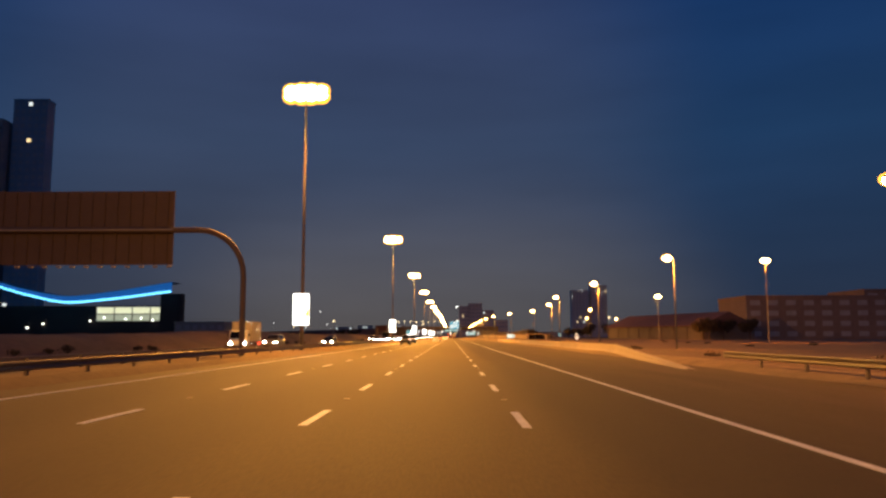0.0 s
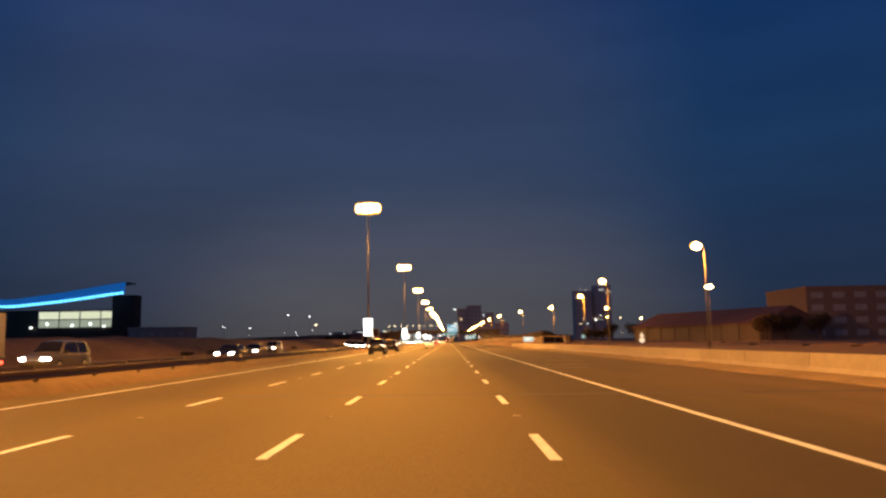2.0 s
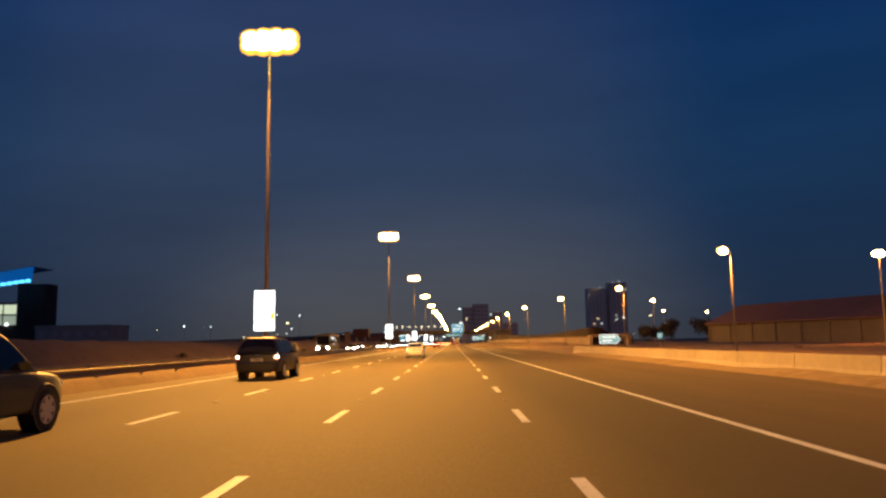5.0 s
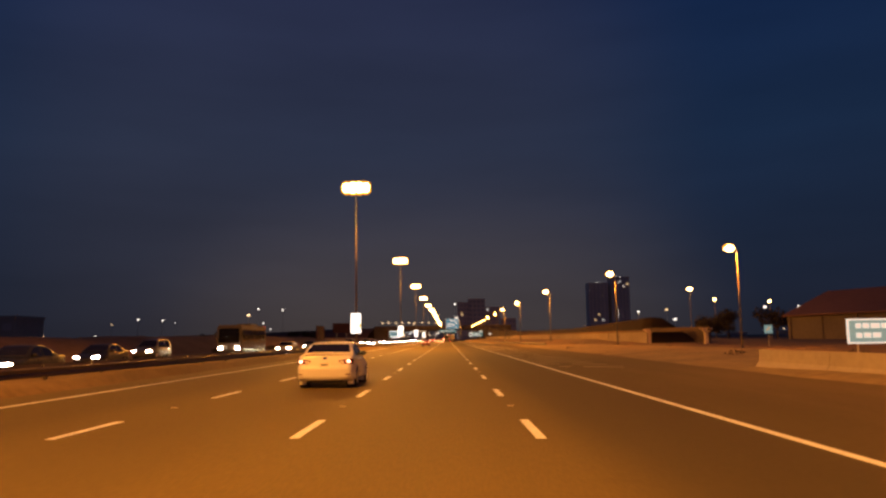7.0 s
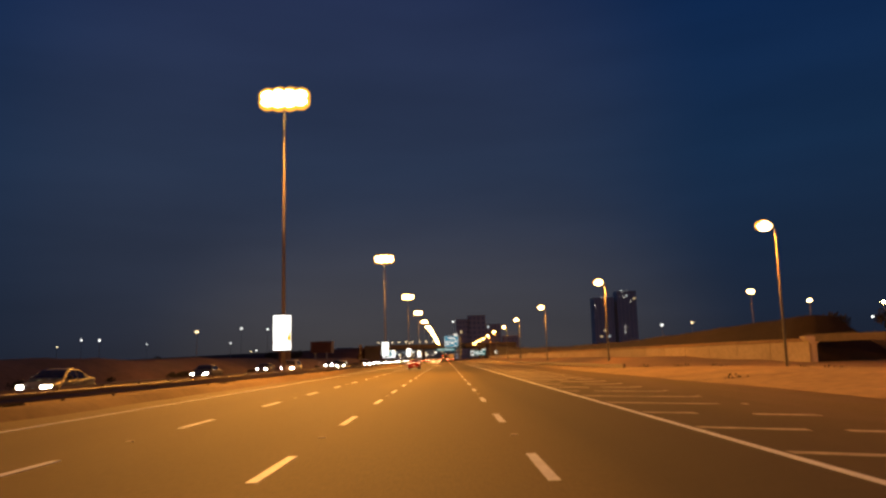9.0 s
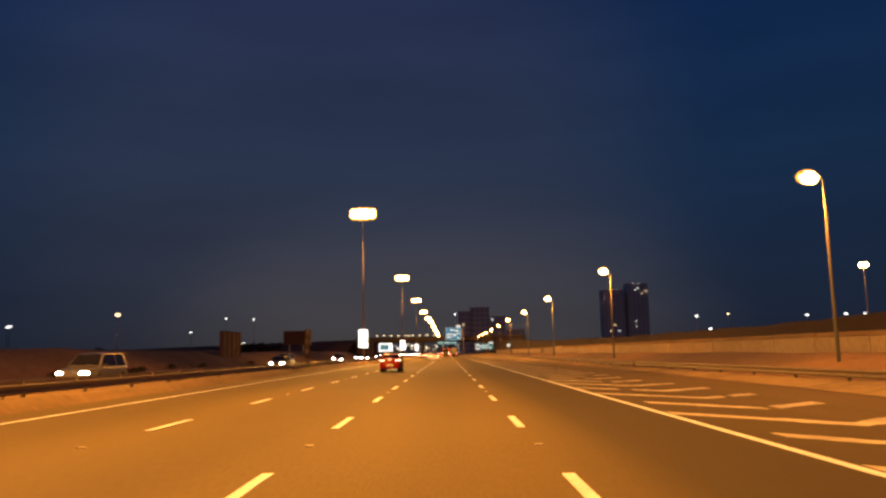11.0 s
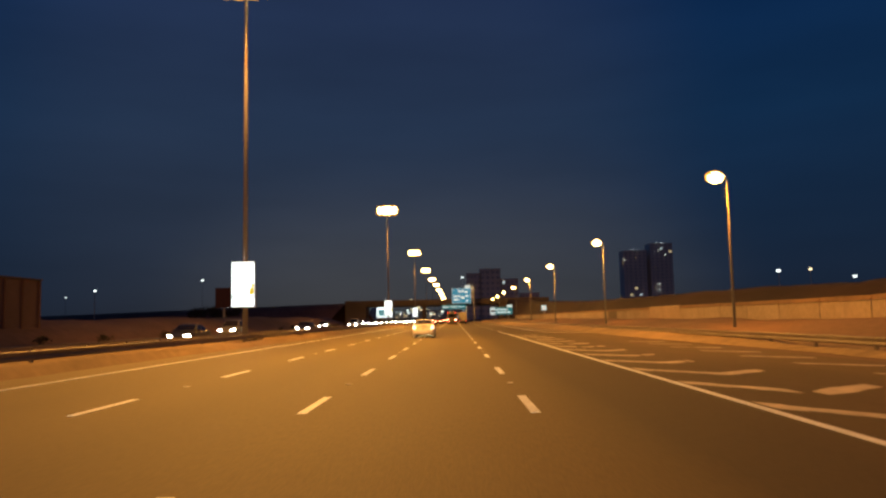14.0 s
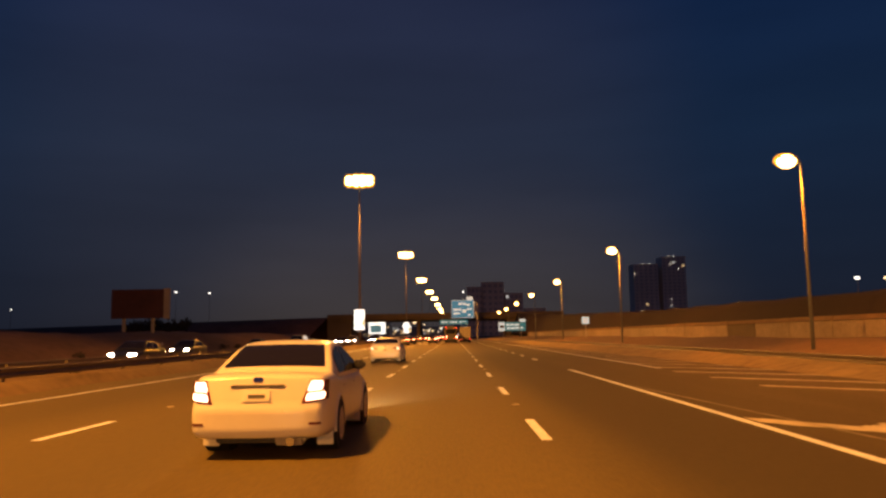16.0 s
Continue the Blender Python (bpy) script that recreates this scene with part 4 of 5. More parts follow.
        for x in (-0.6 * hw, 0.6 * hw):
            part("spoiler_foot", boxed(x - 0.06, x + 0.06, shape.lean(zt) + 0.03, shape.lean(zt) + 0.15, zt - spoiler - 0.02, zt + 0.015, bevel=0.01), paint, o)
    if exhaust:
        part("silencer", boxed(hw * 0.18, hw * 0.66, 0.12, 0.42, 0.16, 0.30, bevel=0.05), STEEL_DULL, o, "oval exhaust silencer")
        bm = tubed((hw * 0.48, -0.01, 0.225), (hw * 0.48, 0.26, 0.225), 0.052, 0.048, 16)
        part("exhaust_tip", bm, CHROME, o)
    if rack:
        for sx in (-1, 1):
            part("roof_rail", boxed(sx * hw * 0.62 - 0.02, sx * hw * 0.62 + 0.02, rear_end, fore, shape.height + 0.01, shape.height + 0.05, bevel=0.01), BLACK, o)
    if beam:
        lit = spot("headlight_beam", (0, 0, 0), beam, 64, 0.12, (1.0, 0.86, 0.62), 1.0)
        lit.parent = o
        lit.matrix_basis = look((0, L + 0.12, 0.62), (0.5, L + 12, 0.0))
    return o


def saloon_shape(length, width, height, belt, deck=0.70, rise=0.06, bumper=0.62, tilt=0.11, low=0.23):
    top = belt + rise
    tail = ((0, top - 0.03), (0.06, top - 0.012), (0.16, top), (deck + 0.1, top + 0.01), (deck + 0.6, belt + 0.0))
    bonnet = ((length - 1.5, belt - 0.03), (length - 1.1, belt - 0.08), (length - 0.55, belt - 0.18), (length - 0.2, belt - 0.28), (length, belt - 0.40))
    roof = ((deck - 0.03, top - 0.03), (deck + 0.72, height - 0.09), (deck + 1.02, height - 0.025), (deck + 1.4, height), (deck + 1.75, height - 0.03), (deck + 1.95, height - 0.09), (length - 1.22, belt - 0.04))
    return Shape(length, width, height, belt, tail, bonnet, smooth_table(roof, 3), low, tilt, bumper)


def estate_shape(length, width, height, belt, low=0.34):
    tail = ((0, belt - 0.03), (0.05, belt), (0.3, belt + 0.02), (1.0, belt))
    bonnet = ((length - 1.5, belt - 0.0), (length - 1.2, belt - 0.03), (length - 0.5, belt - 0.10), (length - 0.15, belt - 0.2), (length, belt - 0.36))
    roof = ((0.08, belt), (0.32, height - 0.08), (0.6, height - 0.02), (1.6, height), (2.5, height - 0.03), (2.75, height - 0.09), (length - 1.25, belt - 0.02))
    return Shape(length, width, height, belt, tail, bonnet, smooth_table(roof, 2), low, 0.03, 0.70)


LANE_A, LANE_B, LANE_C, LANE_D = -7.95, -3.9, -0.1, 3.4
car("saloon_car", (-3.39, 202.3, 0), "white saloon car with dark glass and a boot spoiler", saloon_shape(4.50, 1.76, 1.41, 0.955, deck=0.62), WHITE_PAINT,
    axles=(0.98, 3.58), lamps=SWEPT, spoiler=0.045, flaps=WHITE_PAINT, group="traffic on the motorway", plate_z=0.72, plate_w=0.17, beam=1500)
car("saloon_car", (-4.33, 341.6, 0), "dark red saloon car with its brake lights on", saloon_shape(4.57, 1.70, 1.44, 0.99, deck=0.56, rise=0.07, bumper=0.60, low=0.26), RED_PAINT,
    axles=(0.98, 3.62), lamps=WEDGE, spoiler=0.10, exhaust=True, group="traffic on the motorway", plate_z=0.50, stop_lamp=True, beam=9000)
car("saloon_car", (-1.95, 415.15, 0), "pearl-white saloon car with upright corner tail lights", saloon_shape(4.81, 1.72, 1.415, 0.95, deck=0.74, low=0.24), PEARL_PAINT,
    axles=(1.05, 3.77), lamps=UPRIGHT, garnish=GREY_PAINT, exhaust=True, flaps=PEARL_PAINT, group="traffic on the motorway", plate_z=0.76, plate_w=0.17, beam=4000)
# the same moving white saloon, added a second time at a later position
car("saloon_car", (-3.41, 448.0, 0), "repeat of the white saloon car with dark glass, farther ahead", saloon_shape(4.50, 1.76, 1.41, 0.955, deck=0.62), WHITE_PAINT,
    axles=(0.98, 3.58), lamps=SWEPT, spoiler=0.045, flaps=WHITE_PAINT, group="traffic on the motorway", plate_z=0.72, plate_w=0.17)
suv = car("off_road_car", (-7.85, 138, 0), "dark off-road car with small lit tail lights", estate_shape(4.7, 1.92, 1.80, 1.10), DARK_PAINT, wheel_r=0.38,
          axles=(0.95, 3.7), lamps=BOXY, rack=True, group="traffic on the motorway", plate_z=0.85)
copy_thing(suv, pose(-7.9, 160, 0))

# the slow queue far ahead, under the bridge
queue = saloon_shape(4.6, 1.78, 1.47, 0.96)
q_silver = car("saloon_car", (LANE_C, 578, 0), "grey saloon car in the far queue with lit tail lights", queue, GREY_PAINT, lamps=WEDGE, lens_mat=LENS_RED, bulb=BRAKE_BULB, group="far queue of traffic")
q_dark = car("saloon_car", (LANE_D, 582, 0), "dark saloon car in the far queue with lit tail lights", queue, DARK_PAINT, lamps=WEDGE, lens_mat=LENS_RED, bulb=BRAKE_BULB, group="far queue of traffic")
for i, (lane, y) in enumerate(((LANE_B, 556), (LANE_A, 530), (LANE_D, 598), (LANE_C, 601), (LANE_B, 574), (LANE_C, 569), (LANE_A, 552), (LANE_C, 590), (LANE_B, 597), (LANE_A, 578), (LANE_C, 612), (LANE_D, 608),
                               (LANE_B, 622), (LANE_A, 604), (LANE_C, 640), (LANE_B, 648), (LANE_D, 634), (LANE_A, 640), (LANE_C, 668), (LANE_B, 676), (LANE_D, 664), (LANE_A, 668))):
    copy_thing(q_silver if i % 2 else q_dark, pose(lane + 0.25 * math.sin(3.1 * i), y, 0))

# oncoming traffic with its headlights on
on_white = car("saloon_car", (-18.0, 118, 0), "dark saloon car driving towards the viewer with headlights on", queue, DARK_PAINT, bulb=LENS_CLEAR, facing_lights=True, rz=180, group="oncoming traffic")
on_suv = car("off_road_car", (-21.4, 96, 0), "grey off-road car coming on with headlights lit", estate_shape(4.7, 1.86, 1.80, 1.10), GREY_PAINT, wheel_r=0.38, axles=(0.95, 3.7), lamps=BOXY, bulb=LENS_CLEAR, facing_lights=True, rz=180,
             group="oncoming traffic")
for i, (x, y) in enumerate(((-21.4, 139), (-24.9, 163), (-18.0, 214), (-21.4, 229), (-24.9, 246), (-18.0, 268), (-21.4, 301), (-18.0, 322), (-24.9, 338),
                            (-18.0, 366), (-21.4, 384), (-24.9, 397), (-18.0, 411), (-21.4, 433), (-18.0, 452), (-21.4, 470), (-18.0, 497), (-24.9, 505), (-21.4, 522), (-18.0, 545), (-21.4, 560), (-24.9, 575),
                            (-18.0, 590), (-21.4, 612), (-18.0, 640), (-21.4, 660), (-18.0, 690), (-24.9, 700), (-21.4, 722), (-18.0, 745), (-24.9, 760), (-21.4, 785), (-18.0, 810), (-21.4, 850), (-24.9, 880), (-18.0, 900), (-21.4, 940), (-18.0, 980))):
    copy_thing(on_suv if i % 3 == 1 else on_white, pose(x, y, 0, 0, 0, 180))


def box_truck(at, label, lit_front, rz=0.0, paint=CARGO):
    o = thing("box_truck", at, label, "truck", "lorries on the motorway", rz=rz)
    part("cargo_box", boxed(-1.1, 1.1, 0, 4.4, 0.95, 3.2, bevel=0.04), paint, o)
    part("box_rim", boxed(-1.13, 1.13, -0.02, 0.06, 0.93, 1.06, bevel=0.02), STEEL_DULL, o)
    for sx in (-1, 1):
        part("rear_door", boxed(sx * 0.54 - 0.52, sx * 0.54 + 0.52, -0.03, 0.01, 1.1, 3.12, bevel=0.015), paint, o)
        part("locking_bar", tubed((sx * 0.16, -0.05, 1.1), (sx * 0.16, -0.05, 3.1), 0.018, 0.018, 8), STEEL, o)
        part("tail_light", boxed(sx * 0.9 - 0.12, sx * 0.9 + 0.12, -0.05, 0.03, 0.62, 0.78, bevel=0.02), LENS_RED, o, "lit red tail light")
        part("headlight", boxed(sx * 0.74 - 0.15, sx * 0.74 + 0.15, 6.12, 6.22, 0.66, 0.84, bevel=0.03), HEADLIGHT if lit_front else LENS_CLEAR, o)
        for ay in (1.2, 5.2):
            wheel(o, sx * 0.9, ay, 0.42, sx, 6)
        part("door_mirror", boxed(sx * 1.14 - 0.08, sx * 1.14 + 0.08, 5.5, 5.6, 1.5, 1.9, bevel=0.02), BLACK, o)
    bm = boxed(-0.98, 0.98, 4.5, 6.15, 0.5, 2.2, bevel=0.10)
    for v in bm.verts:
        if v.co.z > 1.5 and v.co.y > 5.5:
            v.co.y -= 0.35
    part("cab", bm, WHITE_PAINT, o)
    bm = bmesh.new()
    vs = [bm.verts.new(p) for p in ((-0.86, 6.13, 1.30), (0.86, 6.13, 1.30), (0.80, 5.86, 2.06), (-0.80, 5.86, 2.06))]
    bm.faces.new(vs)
    bmesh.ops.solidify(bm, geom=bm.faces, thickness=0.02)
    part("windscreen", bm, TINTED, o)
    part("chassis", boxed(-0.45, 0.45, 0.1, 6.0, 0.55, 0.8, bevel=0.02), BLACK, o)
    return o


def coach(at, label, rz=0.0, group="oncoming traffic"):
    """A long coach; the origin is under its rear, and it looks along +y."""
    o = thing("coach", at, label, "bus", group, rz=rz)
    part("body", boxed(-1.22, 1.22, 0, 10.2, 0.38, 3.15, bevel=0.14), COACH_PAINT, o)
    part("roof_pod", boxed(-0.8, 0.8, 2.2, 5.0, 3.14, 3.36, bevel=0.08), COACH_PAINT, o)
    part("windscreen", boxed(-1.08, 1.08, 10.12, 10.215, 1.35, 2.85, bevel=0.04), TINTED, o)
    part("bumper", boxed(-1.2, 1.2, 10.1, 10.3, 0.4, 0.72, bevel=0.05), BLACK, o)
    part("rear_bumper", boxed(-1.2, 1.2, -0.1, 0.1, 0.4, 0.72, bevel=0.05), BLACK, o)
    part("rear_window", boxed(-1.0, 1.0, -0.02, 0.06, 1.75, 2.75, bevel=0.03), TINTED, o)
    part("engine_cover", boxed(-0.75, 0.75, -0.03, 0.05, 0.8, 1.6, bevel=0.03), COACH_PAINT, o)
    for sx in (-1, 1):
        for z, m in ((0.85, LENS_RED), (1.15, BRAKE_BULB), (2.95, LENS_RED)):
            part("tail_light", boxed(sx * 1.0 - 0.12, sx * 1.0 + 0.12, -0.04, 0.04, z, z + 0.16, bevel=0.03), m, o, "lit red tail light")
    for sx in (-1, 1):
        for i in range(6):
            part("side_window", boxed(min(sx * 1.19, sx * 1.235), max(sx * 1.19, sx * 1.235), 0.5 + 1.55 * i, 1.9 + 1.55 * i, 1.55, 2.65, bevel=0.015), TINTED, o)
        part("headlight", boxed(sx * 0.85 - 0.18, sx * 0.85 + 0.18, 10.16, 10.32, 0.74, 0.94, bevel=0.03), HEADLIGHT, o, "lit headlight")
        for y in (1.0, 3.6, 6.2, 8.2):
            part("marker_light", boxed(min(sx * 1.2, sx * 1.25), max(sx * 1.2, sx * 1.25), y, y + 0.16, 0.56, 0.66, bevel=0.01), LAMP_GLASS_FAR, o, "small lit side marker")
        for ay in (2.4, 8.0):
            wheel(o, sx * 1.08, ay, 0.48, sx, 8)
        part("door_mirror", boxed(sx * 1.36 - 0.09, sx * 1.36 + 0.09, 10.1, 10.2, 1.9, 2.5, bevel=0.03), BLACK, o)
    return o


coach((-21.4, 264.5, 0), "dim grey coach driving towards the viewer with headlights on", 180)
coach((-0.15, 554, 0), "dark coach with red tail lights in the far queue", group="far queue of traffic")
lorry = box_truck((2.75, 560, 0), "pale box truck at the end of the far queue", False)
box_truck((-23.2, 90, 0), "small box truck driving towards the viewer with headlights on", True, rz=180)
copy_thing(lorry, pose(LANE_D, 650, 0))


# ---- bridges, signs and banks ----
def overhead_gantry():
    g = thing("sign_gantry", (-13.9, 52.2, 0), "arched tube gantry carrying the brown backs of two motorway signs", "sign gantry")
    bm = bmesh.new()
    pts = [(0, 0, 0), (0, 0, 5.6)]
    for i in range(1, 9):
        a = i / 8 * math.pi / 2
        pts.append((-3.2 * (1 - math.cos(a)), 0, 5.6 + 3.3 * math.sin(a)))
    pts += [(-18.3, 0, 8.95)]
    for i in range(1, 9):
        a = math.pi / 2 + i / 8 * math.pi / 2
        pts.append((-18.3 - 3.2 * -math.cos(a), 0, 5.6 + 3.3 * math.sin(a)))
    pts.append((-21.5, 0, 0))
    rings = []
    for i, p in enumerate(pts):
        d = (Vector(pts[min(i + 1, len(pts) - 1)]) - Vector(pts[max(i - 1, 0)])).normalized()
        across = Vector((d.z, 0, -d.x))
        rings.append([bm.verts.new(Vector(p) + 0.2 * (math.cos(k * math.pi / 7) * across + math.sin(k * math.pi / 7) * Vector((0, 1, 0)))) for k in range(14)])
    for a, b in zip(rings, rings[1:]):
        for k in range(14):
            bm.faces.new((a[k], a[(k + 1) % 14], b[(k + 1) % 14], b[k]))
    part("arch_tube", bm, GANTRY_PAINT, g, smooth=True)
    for x0, x1, z0, z1 in ((-18.6, -5.1, 8.95, 11.75), (-18.6, -5.1, 6.5, 8.85)):
        panel = part("sign_panel", boxed(x0, x1, 0.30, 0.36, z0, z1, bevel=0.01), SIGN_BACK, g, "unlit brown back of a motorway sign")
        x = x0 + 0.45
        while x < x1:
            part("stiffener", boxed(x - 0.04, x + 0.04, 0.22, 0.30, z0 + 0.02, z1 - 0.02), SIGN_BACK, panel)
            x += 0.9
    part("walkway", boxed(-18.7, -5.0, -0.25, 0.28, 8.86, 8.94), STEEL_DULL, g)
    for i in range(12):
        part("sign_lamp", boxed(-16.4 + i * 0.98, -16.1 + i * 0.98, 0.5, 0.75, 6.34, 6.46, bevel=0.02), STEEL_DULL, g)


overhead_gantry()


def writing(sign, x0, x1, z, h, mat, y=-0.045, seed=1):
    """Rows of plain bars for words too far to read."""
    rnd = random.Random(seed)
    x = x0
    while x < x1 - 0.3:
        w = min(rnd.uniform(0.5, 1.3) * h * 2.2, x1 - x)
        part("letter_bar", boxed(x, x + w, y - 0.006, y, z, z + h), mat, sign)
        x += w + 0.28 * h


def big_sign():
    s = thing("direction_sign", (4.0, 700, 0), "large blue direction sign with white lettering on a gantry post", "road sign")
    part("post", tubed((5.6, 0.4, 0), (5.6, 0.4, 8.6), 0.30, 0.26, 12), STEEL, s)
    part("cantilever_arm", boxed(-3.6, 5.8, 0.25, 0.6, 9.6, 10.0, bevel=0.03), STEEL, s)
    part("cantilever_arm", boxed(-3.6, 5.8, 0.25, 0.6, 13.2, 13.6, bevel=0.03), STEEL, s)
    part("post_top", tubed((5.6, 0.4, 8.6), (5.6, 0.4, 14.2), 0.26, 0.2, 12), STEEL, s)
    face = part("sign_face", boxed(-4.2, 4.2, -0.04, 0.06, 8.5, 15.1, bevel=0.02), SIGN_BLUE, s, "blue sign face with a painted-in glow")
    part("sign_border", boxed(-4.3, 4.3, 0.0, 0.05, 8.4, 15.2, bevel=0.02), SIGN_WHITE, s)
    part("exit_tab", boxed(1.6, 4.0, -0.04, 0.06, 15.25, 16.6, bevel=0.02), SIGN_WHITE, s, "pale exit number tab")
    for x0, x1, z, h, q in ((-1.6, 1.2, 13.4, 0.9, 3), (1.5, 3.4, 13.0, 0.9, 4), (-3.6, -0.6, 11.2, 0.8, 5), (-3.6, -1.0, 9.7, 0.8, 6), (-0.2, 1.4, 10.4, 1.2, 7), (1.8, 3.6, 11.4, 0.7, 8), (2.0, 3.4, 9.2, 0.6, 9)):
        writing(face, x0, x1, z, h, SIGN_WHITE, seed=q)


def low_sign():
    s = thing("direction_sign", (17.3, 624, 0), "wide teal exit sign with a white panel on two posts", "road sign")
    for x in (-2.6, 2.6):
        part("post", tubed((x, 0.15, 0), (x, 0.15, 5.1), 0.09, 0.09, 10), STEEL, s)
    f = part("sign_face", boxed(-2.1, 3.9, -0.04, 0.06, 2.6, 5.1, bevel=0.02), SIGN_TEAL, s, "teal sign face with a painted-in glow")
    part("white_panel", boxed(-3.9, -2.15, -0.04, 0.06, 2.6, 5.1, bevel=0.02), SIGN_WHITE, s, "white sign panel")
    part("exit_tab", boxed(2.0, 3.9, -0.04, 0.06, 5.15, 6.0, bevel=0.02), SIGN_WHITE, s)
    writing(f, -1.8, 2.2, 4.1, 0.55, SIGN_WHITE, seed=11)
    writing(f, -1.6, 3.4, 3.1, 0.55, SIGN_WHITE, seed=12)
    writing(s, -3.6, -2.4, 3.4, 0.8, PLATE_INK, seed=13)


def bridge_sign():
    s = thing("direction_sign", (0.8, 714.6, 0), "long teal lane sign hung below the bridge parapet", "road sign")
    f = part("sign_face", boxed(-6.0, 5.4, -0.05, 0.05, 6.1, 7.95, bevel=0.02), SIGN_TEAL, s, "teal sign face with a painted-in glow")
    for x in (-4.8, 0, 4.4):
        part("hanger", boxed(x - 0.08, x + 0.08, 0.05, 1.9, 7.9, 8.95), STEEL_DULL, s)
    for i in range(3):
        writing(f, -5.6 + 3.7 * i, -2.6 + 3.7 * i, 6.8, 0.5, SIGN_WHITE, seed=20 + i)


big_sign()
low_sign()
bridge_sign()

arrow = thing("exit_sign", (17.2, 209, 0), "low pale blue arrow-shaped exit sign with white edging", "road sign")
bm = bmesh.new()
out = ((-1.12, 1.02), (0.78, 1.02), (1.12, 1.5), (0.78, 2.0), (-1.12, 2.0))
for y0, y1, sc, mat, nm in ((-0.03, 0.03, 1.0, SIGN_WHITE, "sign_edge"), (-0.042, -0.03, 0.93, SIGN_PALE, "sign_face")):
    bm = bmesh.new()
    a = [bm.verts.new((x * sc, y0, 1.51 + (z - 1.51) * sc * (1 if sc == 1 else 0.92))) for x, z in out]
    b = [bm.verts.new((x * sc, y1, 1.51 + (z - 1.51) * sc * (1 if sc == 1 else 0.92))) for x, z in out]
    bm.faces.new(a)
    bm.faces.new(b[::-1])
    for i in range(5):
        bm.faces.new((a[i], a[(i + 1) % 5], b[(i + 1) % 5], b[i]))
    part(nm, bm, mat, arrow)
writing(arrow, -0.8, 0.6, 1.62, 0.2, SIGN_WHITE, y=-0.046, seed=31)
writing(arrow, -0.8, 0.5, 1.25, 0.2, SIGN_WHITE, y=-0.046, seed=32)
for x in (-0.7, 0.6):
    part("post", tubed((x, 0.07, 0), (x, 0.07, 1.95), 0.04, 0.04, 8), STEEL, arrow)


def square_sign(at, side, mat, label):
    s = thing("warning_sign", at, label, "road sign")
    part("post", tubed((0, 0.05, 0), (0, 0.05, 1.95 + side / 2), 0.045, 0.045, 8), STEEL, s)
    f = part("sign_face", boxed(-side / 2, side / 2, -0.03, 0.03, 2.45 - side / 2, 2.45 + side / 2, bevel=0.02), SIGN_PALE if at[0] > 30 else SIGN_WHITE, s, "pale square sign face")
    bm = bmesh.new()
    tube(bm, (-side * 0.25, -0.036, 2.2), (side * 0.2, -0.036, 2.75), 0.05, 0.05, 6)
    part("sign_mark", bm, mat, f, "slanting printed mark")


square_sign((19.3, 514, 0.9), 1.0, SIGN_AMBER, "white square roadside sign with an amber mark")
square_sign((39.8, 272, -0.4), 1.0, SIGN_AMBER, "small white square sign by the underpass")

# overpass
bridge = thing("overpass_bridge", (0, 717, 0), "wide concrete road bridge across the motorway", "bridge")
part("deck", boxed(-52, 46, 0, 15, 8.2, 9.7, bevel=0.05), CONCRETE_DARK, bridge)
part("deck_edge", boxed(-52, 46, -0.6, 0, 8.9, 9.9, bevel=0.04), CONCRETE_DARK, bridge)
part("parapet", boxed(-52, 46, -0.5, -0.2, 9.9, 10.9, bevel=0.03), CONCRETE_DARK, bridge)
part("parapet", boxed(-52, 46, 15.0, 15.3, 9.7, 10.7, bevel=0.03), CONCRETE, bridge)
for x in (-14.2,):
    for y in (2.0, 7.5, 13.0):
        part("pier", tubed((x, y, -0.2), (x, y, 7.5), 0.75, 0.75, 16), CONCRETE_DARK, bridge)
    part("pier_cap", boxed(x - 1.0, x + 1.0, 0.6, 14.4, 7.4, 8.2, bevel=0.06), CONCRETE_DARK, bridge)
for x0, x1 in ((-52, -42), (22, 30)):
    part("abutment", boxed(x0, x1, 0.3, 14.7, -0.3, 8.2), CONCRETE_DARK, bridge)
part("soffit_beam", boxed(-42, 22, 4.0, 4.6, 7.6, 8.2), CONCRETE_DARK, bridge)
part("soffit_beam", boxed(-42, 22, 10.0, 10.6, 7.6, 8.2), CONCRETE_DARK, bridge)

# bank of the slip road with its retaining wall of pale panels
wall = thing("retaining_wall", (0, 0, 0), "long pale concrete panel wall holding the slip road's bank", "wall")


def wall_x(y):
    return lerp(((291, 30.0), (330, 26.0), (380, 24.0), (640, 24.0)), y)


coping = bmesh.new()
y = 291.0
i = 0
while y < 640:
    top = 2.03 + 0.02 * (i % 5 == 2) + 0.34 * (i in (24, 25))
    x0, x1 = wall_x(y), wall_x(y + 5.9)
    bm = sweep(bmesh.new(), [(-0.12, -0.6), (0.12, -0.6), (0.12, top), (-0.12, top)], [(x0, y, 0), (x1, y + 5.9, 0)])
    part("wall_panel", bm, WALL_PANEL if i != 29 else CONCRETE_DARK, wall)
    if i not in (24, 25):
        sweep(coping, [(-0.18, top), (0.18, top), (0.18, top + 0.24), (0.02, top + 0.28)], [(x0, y, 0), (x1, y + 5.9, 0)])
    y += 6.0
    i += 1


part("wall_coping", coping, CONCRETE_SANDY, wall, "sandy sloping coping along the wall")


def berm(u, y):
    """Scrubby earth from the guard rail up to the wall's foot."""
    x = 16.2 + (wall_x(y) - 0.1 - 16.2) * u
    return (x, y, -0.06 + 0.76 * u ** 1.5 * lerp(((298, 0.2), (315, 1), (640, 1)), y) + (0.10 * noise.noise((x * 0.7, y * 0.25, 4)) if 0 < u < 1 else 0))


